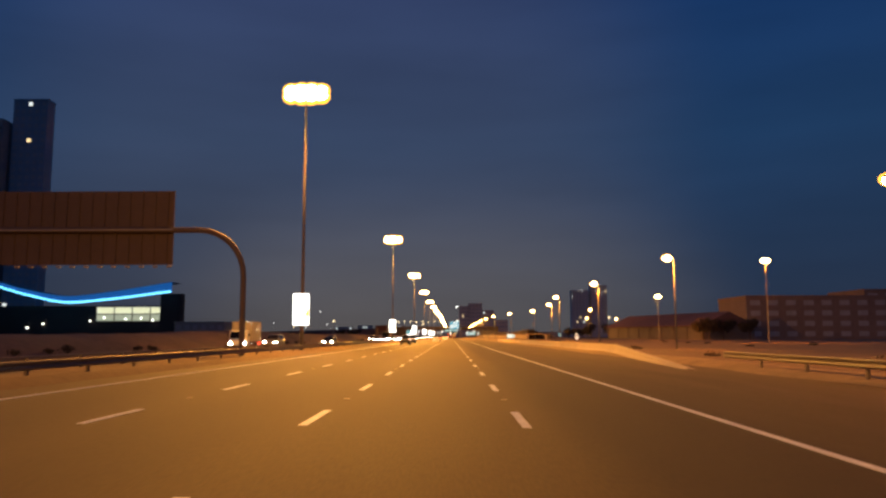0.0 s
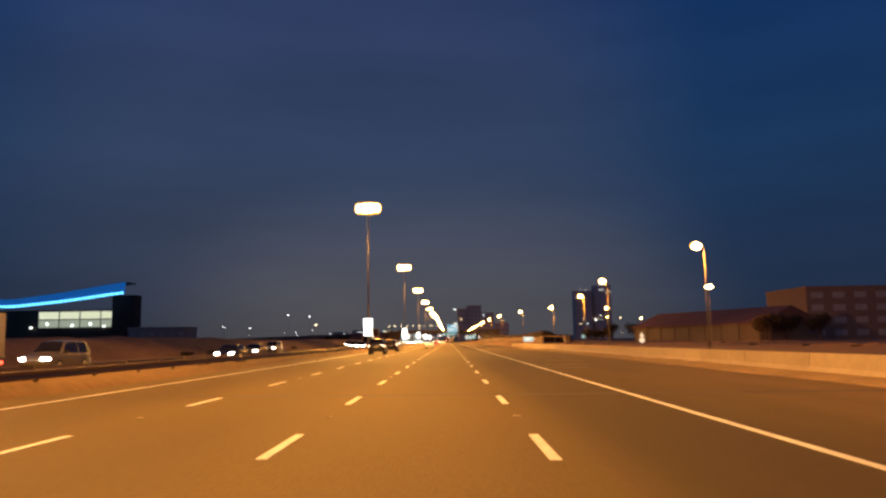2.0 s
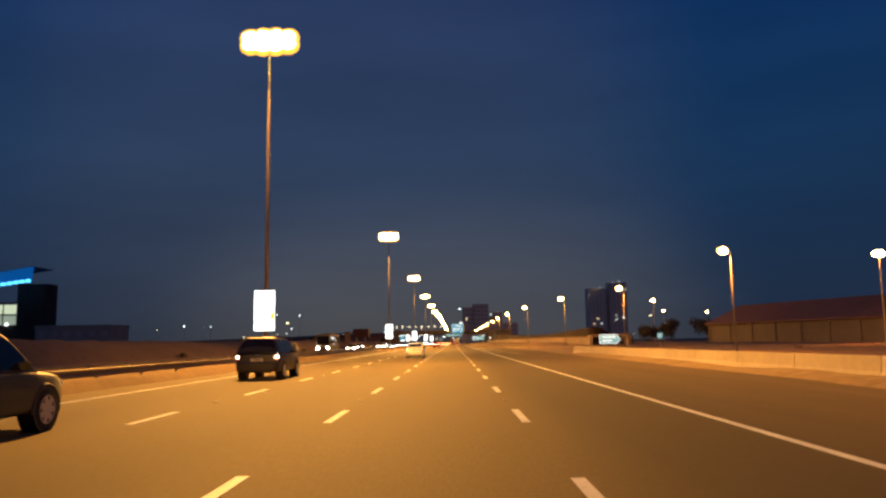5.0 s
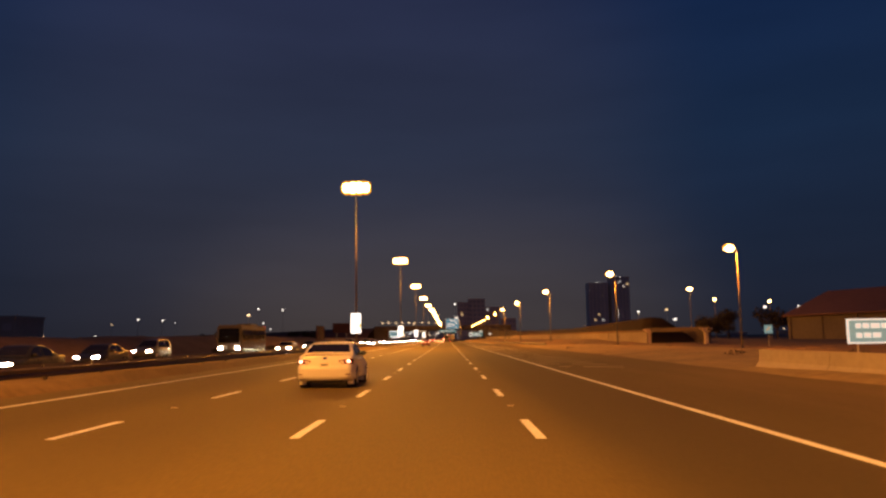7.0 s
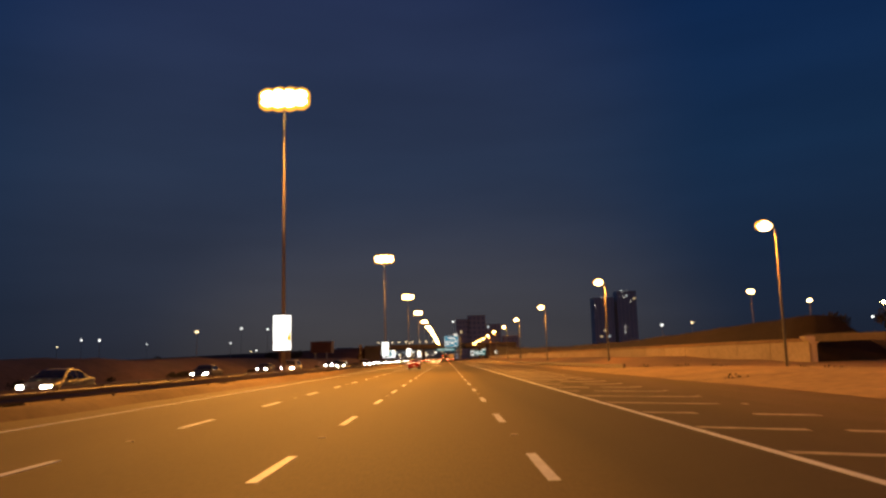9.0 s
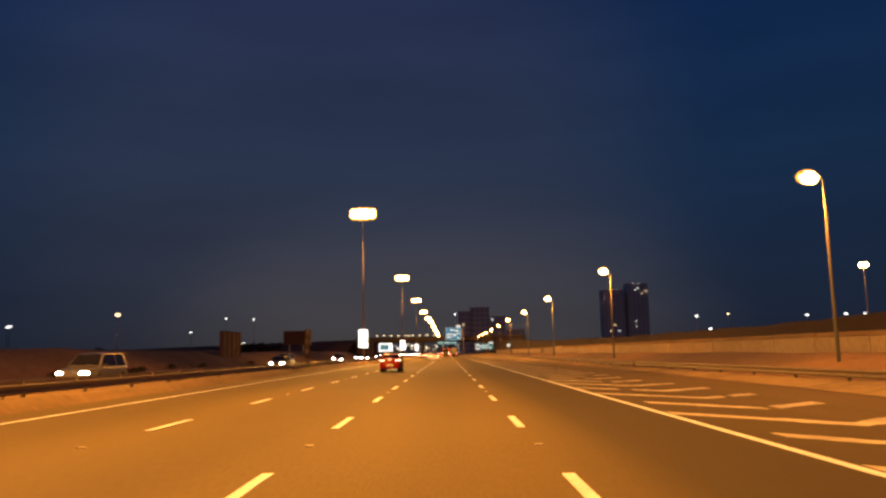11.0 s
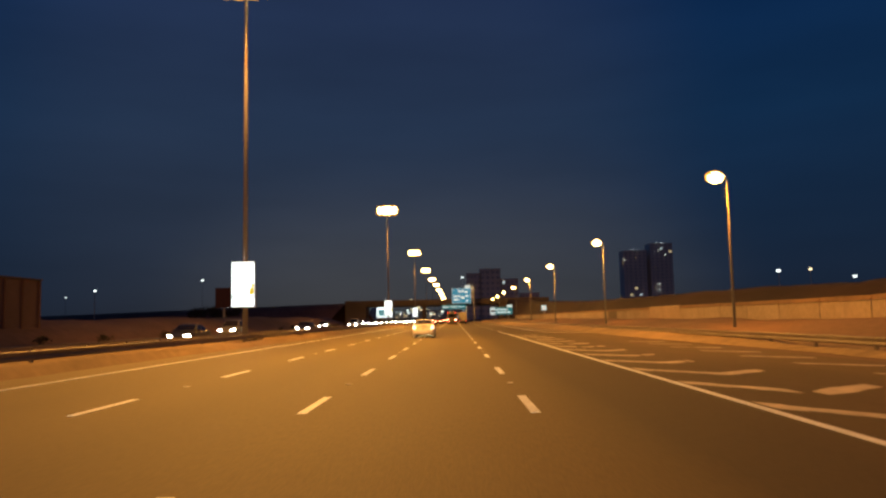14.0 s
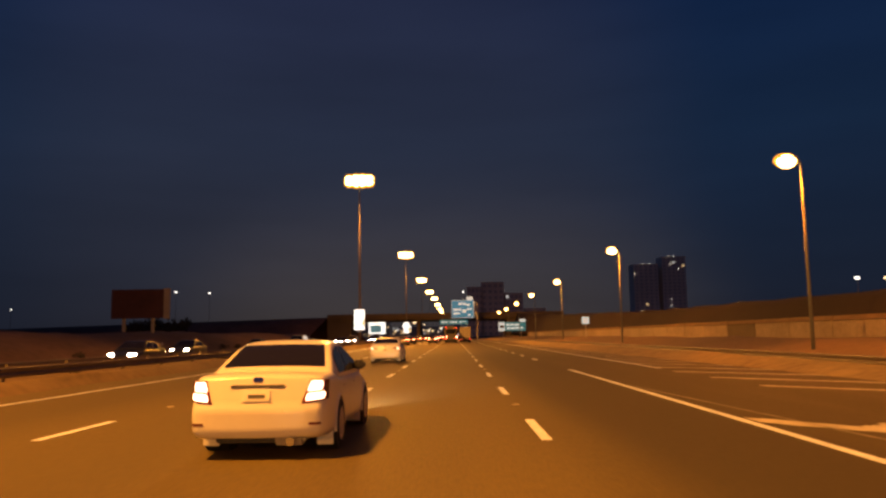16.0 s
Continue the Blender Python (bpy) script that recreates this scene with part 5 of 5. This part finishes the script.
tagged(part("earth_berm", grid(berm, [0, 0.15, 0.3, 0.45, 0.6, 0.75, 0.9, 1], [298 + 3 * i for i in range(115)]), EARTH_DIM, None, smooth=True), "red-brown scrubby earth below the retaining wall", "earth", kind="structure")


def bank(u, y):
    """From the wall's top up to the ramp's shoulder and away."""
    rise = lerp(((291, 4.1), (310, 3.9), (340, 3.3), (400, 3.25), (440, 3.8), (500, 4.2), (600, 6.3), (716, 9.9), (760, 9.9)), y)
    out = lerp(((0, 0.1), (1, 2.6), (2, 7.0), (3, 9.0), (4, 30)), u) * lerp(((291, 0.28), (335, 1), (760, 1)), y)
    x = wall_x(min(max(y, 291), 640)) + out
    z = lerp(((0, 1.8), (1, rise), (2, rise + 0.05), (3, rise), (4, -0.3)), u)
    if y < 291.9:
        z = -0.3
    return (x, y, z + ((0.22 * noise.noise((x * 0.5, y * 0.16, 7)) + 0.12 * noise.noise((x, y * 0.5, 3))) if u in (0.5, 0.75, 1, 1.5, 2) else 0))


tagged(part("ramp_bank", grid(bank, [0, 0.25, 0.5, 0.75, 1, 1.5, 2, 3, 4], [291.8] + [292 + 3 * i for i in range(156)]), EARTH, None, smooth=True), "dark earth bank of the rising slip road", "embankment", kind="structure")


def left_bank(u, k):
    a, b = Vector((-49, 724, 0)), Vector((-210, 655, 0))
    c = a.lerp(b, k)
    h = 9.8 * (1 - k) + 4.6 * k
    off = lerp(((0, -24), (1, -7), (2, 7), (3, 24)), u)
    return (c.x + 0.39 * off, c.y + off, lerp(((0, -0.2), (1, h), (2, h), (3, -0.2)), u) + 0.1 * noise.noise((c.x * 0.2, off, 1)))


tagged(part("approach_bank", grid(left_bank, [0, 0.33, 0.66, 1, 2, 3], [i / 24 for i in range(25)]), EARTH_LIT, None, smooth=True), "brown earth approach bank to the bridge", "embankment", kind="structure")
tagged(part("approach_bank_far", boxed(30, 46, 717.4, 731.6, -0.3, 8.18), CONCRETE_DARK, None), "concrete bridge ramp end behind the bank", "embankment", kind="structure")

# underpass portal in the slip road's side
portal = thing("underpass_portal", (33.3, 288, 0), "small underpass mouth between white flared piers", "bridge")
for (x, y) in ((-3.0, 3.3), (3.1, -3.6)):
    bm = boxed(x - 0.24, x + 0.24, y - 0.3, y + 0.3, -0.3, 1.9, bevel=0.05)
    part("pier", bm, WHITE_RENDER, portal)
    bm = boxed(x - 0.8, x + 0.8, y - 0.5, y + 0.5, 1.85, 2.45, bevel=0.05)
    for v in bm.verts:
        if v.co.z < 2.0:
            v.co.x = x + (v.co.x - x) * 0.36
    part("pier_head", bm, WHITE_RENDER, portal)
part("lintel", sweep(bmesh.new(), [(-0.35, 2.0), (0.35, 2.0), (0.35, 2.6), (-0.35, 2.6)], [(-3.2, 3.6, 0), (3.6, -4.1, 0)]), CONCRETE_DARK, portal)
part("back_wall", sweep(bmesh.new(), [(-0.2, -0.3), (0.2, -0.3), (0.2, 2.3), (-0.2, 2.3)], [(0.5, 8.2, 0), (5.6, 2.2, 0)]), CONCRETE_DARK, portal)


# ---- buildings ----
def slab(name, at, label, w, d, h, mat, storeys, bays, rz=0.0, lit=0.1, seed=3, group=""):
    """A block with a window grid on the face that looks towards -y; the lit share glows."""
    rnd = random.Random(seed)
    o = thing(name, at, label, "building", group, rz=rz)
    part("wall", boxed(-w / 2, w / 2, 0, d, -0.5, h), mat, o)
    part("roof_parapet", boxed(-w / 2 - 0.2, w / 2 + 0.2, -0.2, d + 0.2, h, h + 1.0), mat, o)
    sw, sh = w / bays, h / storeys
    for i in range(bays):
        for j in range(storeys):
            r = rnd.random()
            m = (WINDOW_WARM if r < lit * 0.6 else LAMP_WINDOW if r < lit else WINDOW_HAZED)
            part("window", boxed(-w / 2 + (i + 0.22) * sw, -w / 2 + (i + 0.78) * sw, -0.06, 0.02, (j + 0.3) * sh, (j + 0.78) * sh), m, o)
    return o


LAMP_WINDOW = glowing("cool_lit_window", (0.85, 0.92, 1.0), 0.7)


def crown_light(o, x, z, mat=LAMP_WHITE):
    part("roof_light", boxed(x - 0.32, x + 0.32, -0.8, 0.2, z, z + 0.65, bevel=0.15), mat, o, "white light at the roof edge")


a = slab("residential_tower", (214, 1235, 0), "dark residential tower with a few lit windows", 27, 24, 76, TOWER_HAZED, 20, 5, lit=0.012, seed=5, group="pair of towers")
crown_light(a, -3, 77)
crown_light(a, 4, 77)
crown_light(a, -12.5, 66)
b = slab("residential_tower", (245, 1235, 0), "dark residential tower with a few lit windows", 26, 24, 84, TOWER_HAZED, 22, 5, lit=0.012, seed=8, group="pair of towers")
for x, z in ((-6, 85), (1, 85), (-4, 76), (5, 71), (-4, 30), (-4, 37)):
    crown_light(b, x, z)
for bx, w, h, sd in ((20, 14, 44, 1), (36, 20, 48, 2), (55, 16, 38, 3), (74, 18, 24, 4)):
    slab("apartment_block", (bx, 1080, 0), "dark far apartment block at dusk", w, 16, h, TOWER_HAZED, max(4, h // 5), 4, lit=0.02, seed=sd, group="far dark blocks")

tower = slab("tall_tower", (-233.5, 404, 0), "tall grey glass tower, unlit at dusk", 19, 8, 133, TOWER_WALL, 32, 5, lit=0.012, seed=12)
dark_tower = slab("tall_tower", (-259, 398, 0), "dark tower with stacked balconies", 28, 22, 120, DARK_WALL, 30, 4, lit=0.01, seed=13)
for j in range(30):
    part("balcony", boxed(9.0, 13.8, -1.6, 0.0, 4 * j, 4 * j + 1.1), DARK_WALL, dark_tower)
for z in (98, 88, 80, 72, 64):
    part("stair_light", boxed(12.2, 13.0, -0.3, 0.1, z, z + 2.6), LAMP_WINDOW, dark_tower)

# the hall with the blue-lit roof edge
hall = thing("exhibition_hall", (-185, 382, 0), "dark glass hall with a sweeping blue-lit roof edge", "building")
part("wall", boxed(-60, 40, 0, 10, -0.5, 17.5), BROWN_WALL, hall)
part("end_block", boxed(38, 48, -2, 5, -0.5, 23.5), BROWN_WALL, hall)
edge = ((-48, 33), (-30, 27), (-12, 22.4), (-4, 21.8), (20, 23.4), (45, 26.0))


def eaves(u):
    """Lower line of the lit roof edge."""
    return lerp(smooth_table(edge, 4), -48 + 93 * u) - (4.6 - 2.6 * u)


bm = grid(lambda u, k: (-48 + 93 * u, -6.0 + 0.8 * k, eaves(u) + (2.2 + 3.0 * u) * k), [i / 40 for i in range(41)], [0, 0.5, 1])
bmesh.ops.solidify(bm, geom=bm.faces, thickness=0.4)
part("roof_fascia", bm, BLUE_LED, hall, "fascia lit deep blue")
for i in range(46):
    u = (i + 0.5) / 46
    part("led_lamp", boxed(-48 + 93 * u - 0.78, -48 + 93 * u + 0.78, -6.9, -6.5, eaves(u) - 0.1, eaves(u) + 0.9, bevel=0.1), CYAN_LED, hall, "bright cyan roof edge lamp")
bm = grid(lambda u, k: (-48 + 93 * u, -6 + 14 * k, eaves(u) + 2.3 + 3.0 * u), [i / 20 for i in range(21)], [0, 1])
bmesh.ops.solidify(bm, geom=bm.faces, thickness=0.6)
part("roof", bm, TOWER_WALL, hall)
for i in range(4):
    for j in range(2):
        part("lit_bay", boxed(5 + i * 9.2, 13.6 + i * 9.2, -0.25, 0.05, 9.8 + 3.7 * j, 13.0 + 3.7 * j), WINDOW_LIT if j else WINDOW_DIM, hall, "lit office glazing")
for x, z in ((9, 11), (20, 10.2), (28, 10.8), (34, 9.6), (-22, 8), (-30, 6), (2, 9.4), (40, 22.0), (44, 9)):
    part("floodlight", boxed(x - 0.4, x + 0.4, -1.2, -0.3, z, z + 0.8, bevel=0.2), LAMP_WHITE, hall, "white floodlight")
slab("low_block", (-258, 375, 0), "low grey block beside the hall", 44, 20, 15, TOWER_WALL, 4, 8, lit=0.03, seed=21)

slab("low_block", (-125, 375, 0), "low pale brown block beside the hall", 25, 14, 8.2, CONCRETE_PALE, 2, 6, lit=0.0, seed=22)

# long shed with a red-brown roof, and the darker building by it
SHED_WALL = material("warehouse_wall", (0.20, 0.165, 0.135), 0.85, vary=0.2, grain=2, coarse=0.2, bump=0.2, bump_scale=10)
shed = thing("warehouse", (79.5, 300, 0), "long pale-walled warehouse under a red-brown roof", "building", rz=-73.0)
part("wall", boxed(-34, 34, 0, 22, -0.5, 4.9), SHED_WALL, shed)
bm = bmesh.new()
prof = [(-0.8, 4.9), (-0.8, 5.2), (11, 10.2), (22.8, 5.2), (22.8, 4.9)]
a = [bm.verts.new((-34.5, y, z)) for y, z in prof]
b = [bm.verts.new((34.5, y, z)) for y, z in prof]
bm.faces.new(a)
bm.faces.new(b[::-1])
for i in range(5):
    bm.faces.new((a[i], a[(i + 1) % 5], b[(i + 1) % 5], b[i]))
part("roof", bm, RED_ROOF, shed, "red-brown sheet roof")
for i in range(9):
    part("pilaster", boxed(-33.6 + 8.3 * i, -33.0 + 8.3 * i, -0.25, 0.05, -0.5, 4.85), SHED_WALL, shed)
slab("brown_building", (146, 292, 0), "dark brown flat-roofed building with two lit lamps", 62, 30, 16, BUILDING_BROWN, 4, 9, lit=0.0, seed=30)
slab("brown_building", (200, 318, 0), "dark brown taller building behind the verge", 50, 30, 20, BUILDING_BROWN, 5, 7, lit=0.03, seed=31)
HOARDING = material("hoarding_board", (0.15, 0.082, 0.062), 0.85, vary=0.2, grain=1.0, coarse=0.1)
screen_wall = thing("hoarding", (-41.2, 425, 0), "tall brown hoarding beside the far carriageway", "hoarding")
part("board", boxed(-0.3, 0.3, -6, 6, -0.2, 6.1, bevel=0.03), HOARDING, screen_wall)
for i in range(5):
    part("upright", boxed(0.3, 0.42, -5.9 + 2.9 * i, -5.7 + 2.9 * i, -0.2, 6.0), HOARDING, screen_wall)
part("cap", boxed(-0.4, 0.45, -6.1, 6.1, 6.1, 6.25), CONCRETE_DARK, screen_wall)
pillar = thing("median_pillar", (-14.0, 357.8, 0.1), "round banded concrete pillar standing in the median", "pillar")
for j in range(8):
    part("band", tubed((0, 0, 0.5 * j), (0, 0, 0.5 * j + 0.5), 0.24, 0.24, 16), CONCRETE_DARK if j % 2 else BROWN_WALL, pillar)


def spoil_bank(u, y):
    """A long uneven heap of earth beyond the far carriageway."""
    x0 = -37.5 + 0.8 * noise.noise((y * 0.05, 3.0, 1.0))
    x = x0 - 26 * u
    h = lerp(((-90, 1.5), (60, 1.7), (150, 2.4), (620, 2.7)), y) + 0.55 * noise.noise((y * 0.035, 0.7, 0)) + 0.3 * noise.noise((y * 0.16, 2.7, 5))
    z = h * lerp(((0, 0), (0.1, 0.42), (0.22, 0.86), (0.32, 1), (0.6, 0.92), (1, 0)), u)
    return (x, y, z + 0.16 * noise.noise((x * 0.5, y * 0.35, 3)) * (0 < u < 1) - 0.15 * (u in (0, 1)))


tagged(part("spoil_bank", grid(spoil_bank, [0, 0.05, 0.1, 0.16, 0.22, 0.27, 0.32, 0.45, 0.6, 0.8, 1], [-90 + 2.5 * i for i in range(288)]), EARTH_LIT, None, smooth=True),
       "uneven dark brown heaped earth along the far carriageway", "embankment", kind="structure")
BILLBOARD_RED = material("dark_red_print", (0.085, 0.032, 0.028), 0.8, vary=0.25, grain=1.0, coarse=0.2)
hoard = thing("billboard", (-47, 519, 0), "unlit red-brown billboard with a pale edge on posts", "billboard")
part("panel", boxed(-4.4, 3.6, -0.15, 0.15, 4.8, 9.2, bevel=0.03), BILLBOARD_RED, hoard)
part("pale_edge", boxed(3.62, 4.5, -0.2, 0.2, 4.7, 9.3, bevel=0.03), CONCRETE_PALE, hoard)
for x in (-2.6, 1.8):
    part("post", boxed(x - 0.2, x + 0.2, 0.2, 0.6, -0.3, 8.4, bevel=0.02), STEEL_DULL, hoard)
screen = thing("billboard", (-50.5, 905, 0), "large lit pale blue billboard far beyond the bridge", "billboard")
part("panel", boxed(-5.4, 5.4, -0.3, 0.0, 3.6, 11.6, bevel=0.05), PANEL_LIT, screen, "lit white panel")
part("printed_field", boxed(-4.6, 3.0, -0.36, -0.31, 4.4, 9.2), SIGN_PALE, screen, "pale blue printed field")
part("frame", boxed(-5.7, 5.7, 0.0, 0.5, 3.3, 11.9, bevel=0.05), STEEL_DULL, screen)
part("post", tubed((0, 0.8, 0), (0, 0.8, 8), 0.5, 0.5, 12), STEEL_DULL, screen)


# ---- far lamps ----
def far_lamp(at, tall, size, mat, label="far street lamp on a thin pole"):
    o = thing("far_street_lamp", at, label, "street lamp", "far street lamps")
    part("pole", tubed((0, 0, 0), (0, 0, tall), 0.10 + 0.004 * tall, 0.06, 8), STEEL_DULL, o)
    bm = boxed(-size, size, -size * 0.6, size * 0.6, tall - 0.1, tall + size * 0.9, bevel=size * 0.3)
    part("lamp_head", bm, mat, o, "lit lamp head")
    return o


for x, y, z, s, m in ((66.8, 158, 16.8, 0.85, LAMP_GLASS), (68.8, 248, 14.0, 0.95, LAMP_GLASS), (78.4, 420, 15.9, 0.85, LAMP_GLASS), (-67, 434, 10.2, 0.55, LAMP_GLASS_FAR),
                      (-150, 866, 29.7, 0.8, LAMP_WHITE), (-176, 880, 31.5, 0.9, LAMP_WHITE), (110, 610, 15, 0.7, LAMP_WHITE), (135, 640, 17, 0.7, LAMP_GLASS_FAR), (363, 1037, 31.5, 1.7, LAMP_WHITE), (402, 1037, 32, 1.6, LAMP_WHITE),
                      (421, 1037, 32, 1.4, LAMP_WHITE), (460, 1037, 33, 1.7, LAMP_WHITE), (229, 934, 17, 1.5, LAMP_WHITE), (67.3, 367, 10.1, 0.4, LAMP_GLASS), (81.4, 368, 9.5, 0.4, LAMP_GLASS), (-210, 760, 17, 0.4, LAMP_WHITE),
                      (-300, 640, 14, 0.45, LAMP_WHITE), (-170, 560, 11, 0.3, LAMP_GLASS_FAR), (-88, 540, 10, 0.35, LAMP_WHITE), (-110, 470, 10, 0.35, LAMP_WHITE), (-140, 520, 12, 0.4, LAMP_WHITE),
                      (12, 1290, 52, 1.5, LAMP_WHITE), (21, 1290, 40, 2.2, LAMP_WHITE)):
    far_lamp((x, y, 0), z, s, m)
for i in range(9):
    far_lamp((-122 + 12.5 * i, 1600, 0), 32, 1.6, LAMP_GLASS_FAR, "far street lamp in a row placed to fit the camera's view")
rnd = random.Random(44)
for i in range(30):
    y = rnd.uniform(900, 1900)
    x = rnd.choice((-1, -1, 1)) * rnd.uniform(0.03, 0.62) * y
    far_lamp((x, y, 0), rnd.uniform(5, 18), y * rnd.uniform(0.0005, 0.0009), rnd.choice((LAMP_WHITE, LAMP_GLASS_FAR, LAMP_GLASS_FAR)))
rnd = random.Random(51)
for i in range(18):
    y = rnd.uniform(760, 1700)
    x = rnd.choice((-1, -1, 1)) * rnd.uniform(0.10, 0.66) * y
    slab("far_block", (x, y, 0), "low dark far building with a few lit windows", rnd.uniform(18, 60), 14, rnd.uniform(4, 8), DARK_WALL, 2, 5, lit=0.10, seed=100 + i, group="far low buildings")


# ---- planting ----
def shrub(name, at, r, h, seed, label, leaves=240):
    rnd = random.Random(seed)
    o = thing(name, at, label, "shrub" if h < 3 else "tree", "dry shrubs" if h < 3 else "dark trees")
    bm = bmesh.new()
    for i in range(5 if h < 3 else 7):
        a = rnd.uniform(0, 6.28)
        p = (0.5 * r * math.cos(a), 0.5 * r * math.sin(a), h * rnd.uniform(0.5, 0.8))
        k = (0, 0, 0 if h < 3 else h * 0.3)
        tube(bm, k, p, 0.02 * h, 0.006 * h, 6)
    if h >= 3:
        tube(bm, (0, 0, -0.2), (0, 0, h * 0.34), 0.035 * h, 0.022 * h, 8)
    part("trunk", bm, BARK, o)
    bm = bmesh.new()
    lumps = [(rnd.uniform(-0.6, 0.6) * r, rnd.uniform(-0.6, 0.6) * r, h * rnd.uniform(0.45, 0.85), rnd.uniform(0.3, 0.55) * r) for _ in range(7)]
    for i in range(leaves):
        cx, cy, cz, cr = rnd.choice(lumps)
        d = Vector((rnd.gauss(0, 1), rnd.gauss(0, 1), rnd.gauss(0, 0.7))).normalized() * cr * rnd.uniform(0.5, 1.1)
        c = Vector((cx, cy, max(0.1, cz + d.z))) + Vector((d.x, d.y, 0))
        s = rnd.uniform(0.05, 0.10) * (r + 0.5)
        q = Euler((rnd.uniform(0, 3), rnd.uniform(0, 3), rnd.uniform(0, 3))).to_matrix()
        bm.faces.new([bm.verts.new(c + q @ Vector(p)) for p in ((-s, 0, 0), (0, -s * 0.5, 0), (s, 0, 0), (0, s * 0.5, 0))])
    part("crown", bm, LEAF, o, "uneven crown of small dark leaves")
    return o


seeds = [shrub("shrub", (-34, 60, -0.1), 0.6, 0.5, 61, "low dry roadside shrub on the sand"), shrub("shrub", (-36, 72, -0.1), 0.9, 0.7, 62, "low dry roadside shrub on the sand")]
scrub = shrub("shrub", (-35, 90, -0.12), 0.7, 0.12, 63, "flat dry scrub half buried in sand", 160)
rnd = random.Random(70)
for i in range(70):
    side = rnd.random()
    x = rnd.uniform(-37.2, -32.5) if side < 0.7 else rnd.uniform(16, 24) if side < 0.85 else rnd.uniform(40, 66)
    y = rnd.uniform(10, 640) if x < 0 else rnd.uniform(20, 280)
    s = rnd.uniform(0.6, 1.5)
    copy_thing(rnd.choice(seeds) if x < 0 else scrub, pose(x, y, ground_height(x, y) - 0.03, 0, 0, rnd.uniform(0, 360)))
for i in range(16):
    x, y = rnd.uniform(14.5, 27), rnd.uniform(216, 300)
    copy_thing(scrub, pose(x, y, ground_height(x, y) - 0.06, 0, 0, rnd.uniform(0, 360)))
for i in range(26):
    y = rnd.uniform(20, 600)
    copy_thing(scrub, pose(rnd.choice((-14.3, -13.2)) + rnd.uniform(-0.3, 0.3), y, 0.12, 0, 0, rnd.uniform(0, 360)))
trees = [shrub("tree", (84, 250, 0), 4.2, 8.0, 81, "dark broad-crowned tree against the dusk sky", 900), shrub("tree", (58, 345, 0), 3.4, 6.0, 82, "dark broad-crowned tree against the dusk sky", 800)]
for x, y in ((90, 262), (97, 268), (62, 352), (67, 358), (75, 350), (104, 262), (52, 330), (-75, 610), (-82, 612), (-90, 618), (-110, 520)):
    copy_thing(rnd.choice(trees), pose(x, y, 0, 0, 0, rnd.uniform(0, 360)))

# ---- lights and blocks of the town past the bridge ----
rnd = random.Random(90)
for i in range(9):
    slab("far_block", (-210 + 32 * i + rnd.uniform(-8, 8), 1500 + rnd.uniform(0, 140), 0), "dark far town block with scattered lit windows", rnd.uniform(24, 38), 16, rnd.uniform(14, 25), DARK_WALL, 4, 6, lit=0.22, seed=200 + i, group="far town blocks")
for i in range(26):
    y = rnd.uniform(780, 1300)
    far_lamp((rnd.uniform(-0.055, 0.004) * y, y, 0), rnd.uniform(4, 11), y * rnd.uniform(0.0006, 0.0010), rnd.choice((LAMP_WHITE, LAMP_GLASS_FAR, LAMP_GLASS_FAR)))

# small round sign with a triangle above it, behind the barrier
s = thing("round_sign", (25.3, 148.9, 0), "pale round roadside sign with a triangle above it", "road sign")
part("post", tubed((0, 0.05, -0.1), (0, 0.05, 2.1), 0.035, 0.035, 8), STEEL, s)
part("disc", tubed((0, -0.02, 1.15), (0, 0.02, 1.15), 0.36, 0.36, 20), SIGN_WARM, s, "pale round face")
bm = bmesh.new()
tri_pts = ((-0.34, 1.6), (0.34, 1.6), (0.0, 2.15))
fa = [bm.verts.new((x, -0.02, z)) for x, z in tri_pts]
fb = [bm.verts.new((x, 0.02, z)) for x, z in tri_pts]
bm.faces.new(fa)
bm.faces.new(fb[::-1])
for i in range(3):
    bm.faces.new((fa[i], fa[(i + 1) % 3], fb[(i + 1) % 3], fb[i]))
part("triangle", bm, SIGN_WARM, s, "pale triangular face")
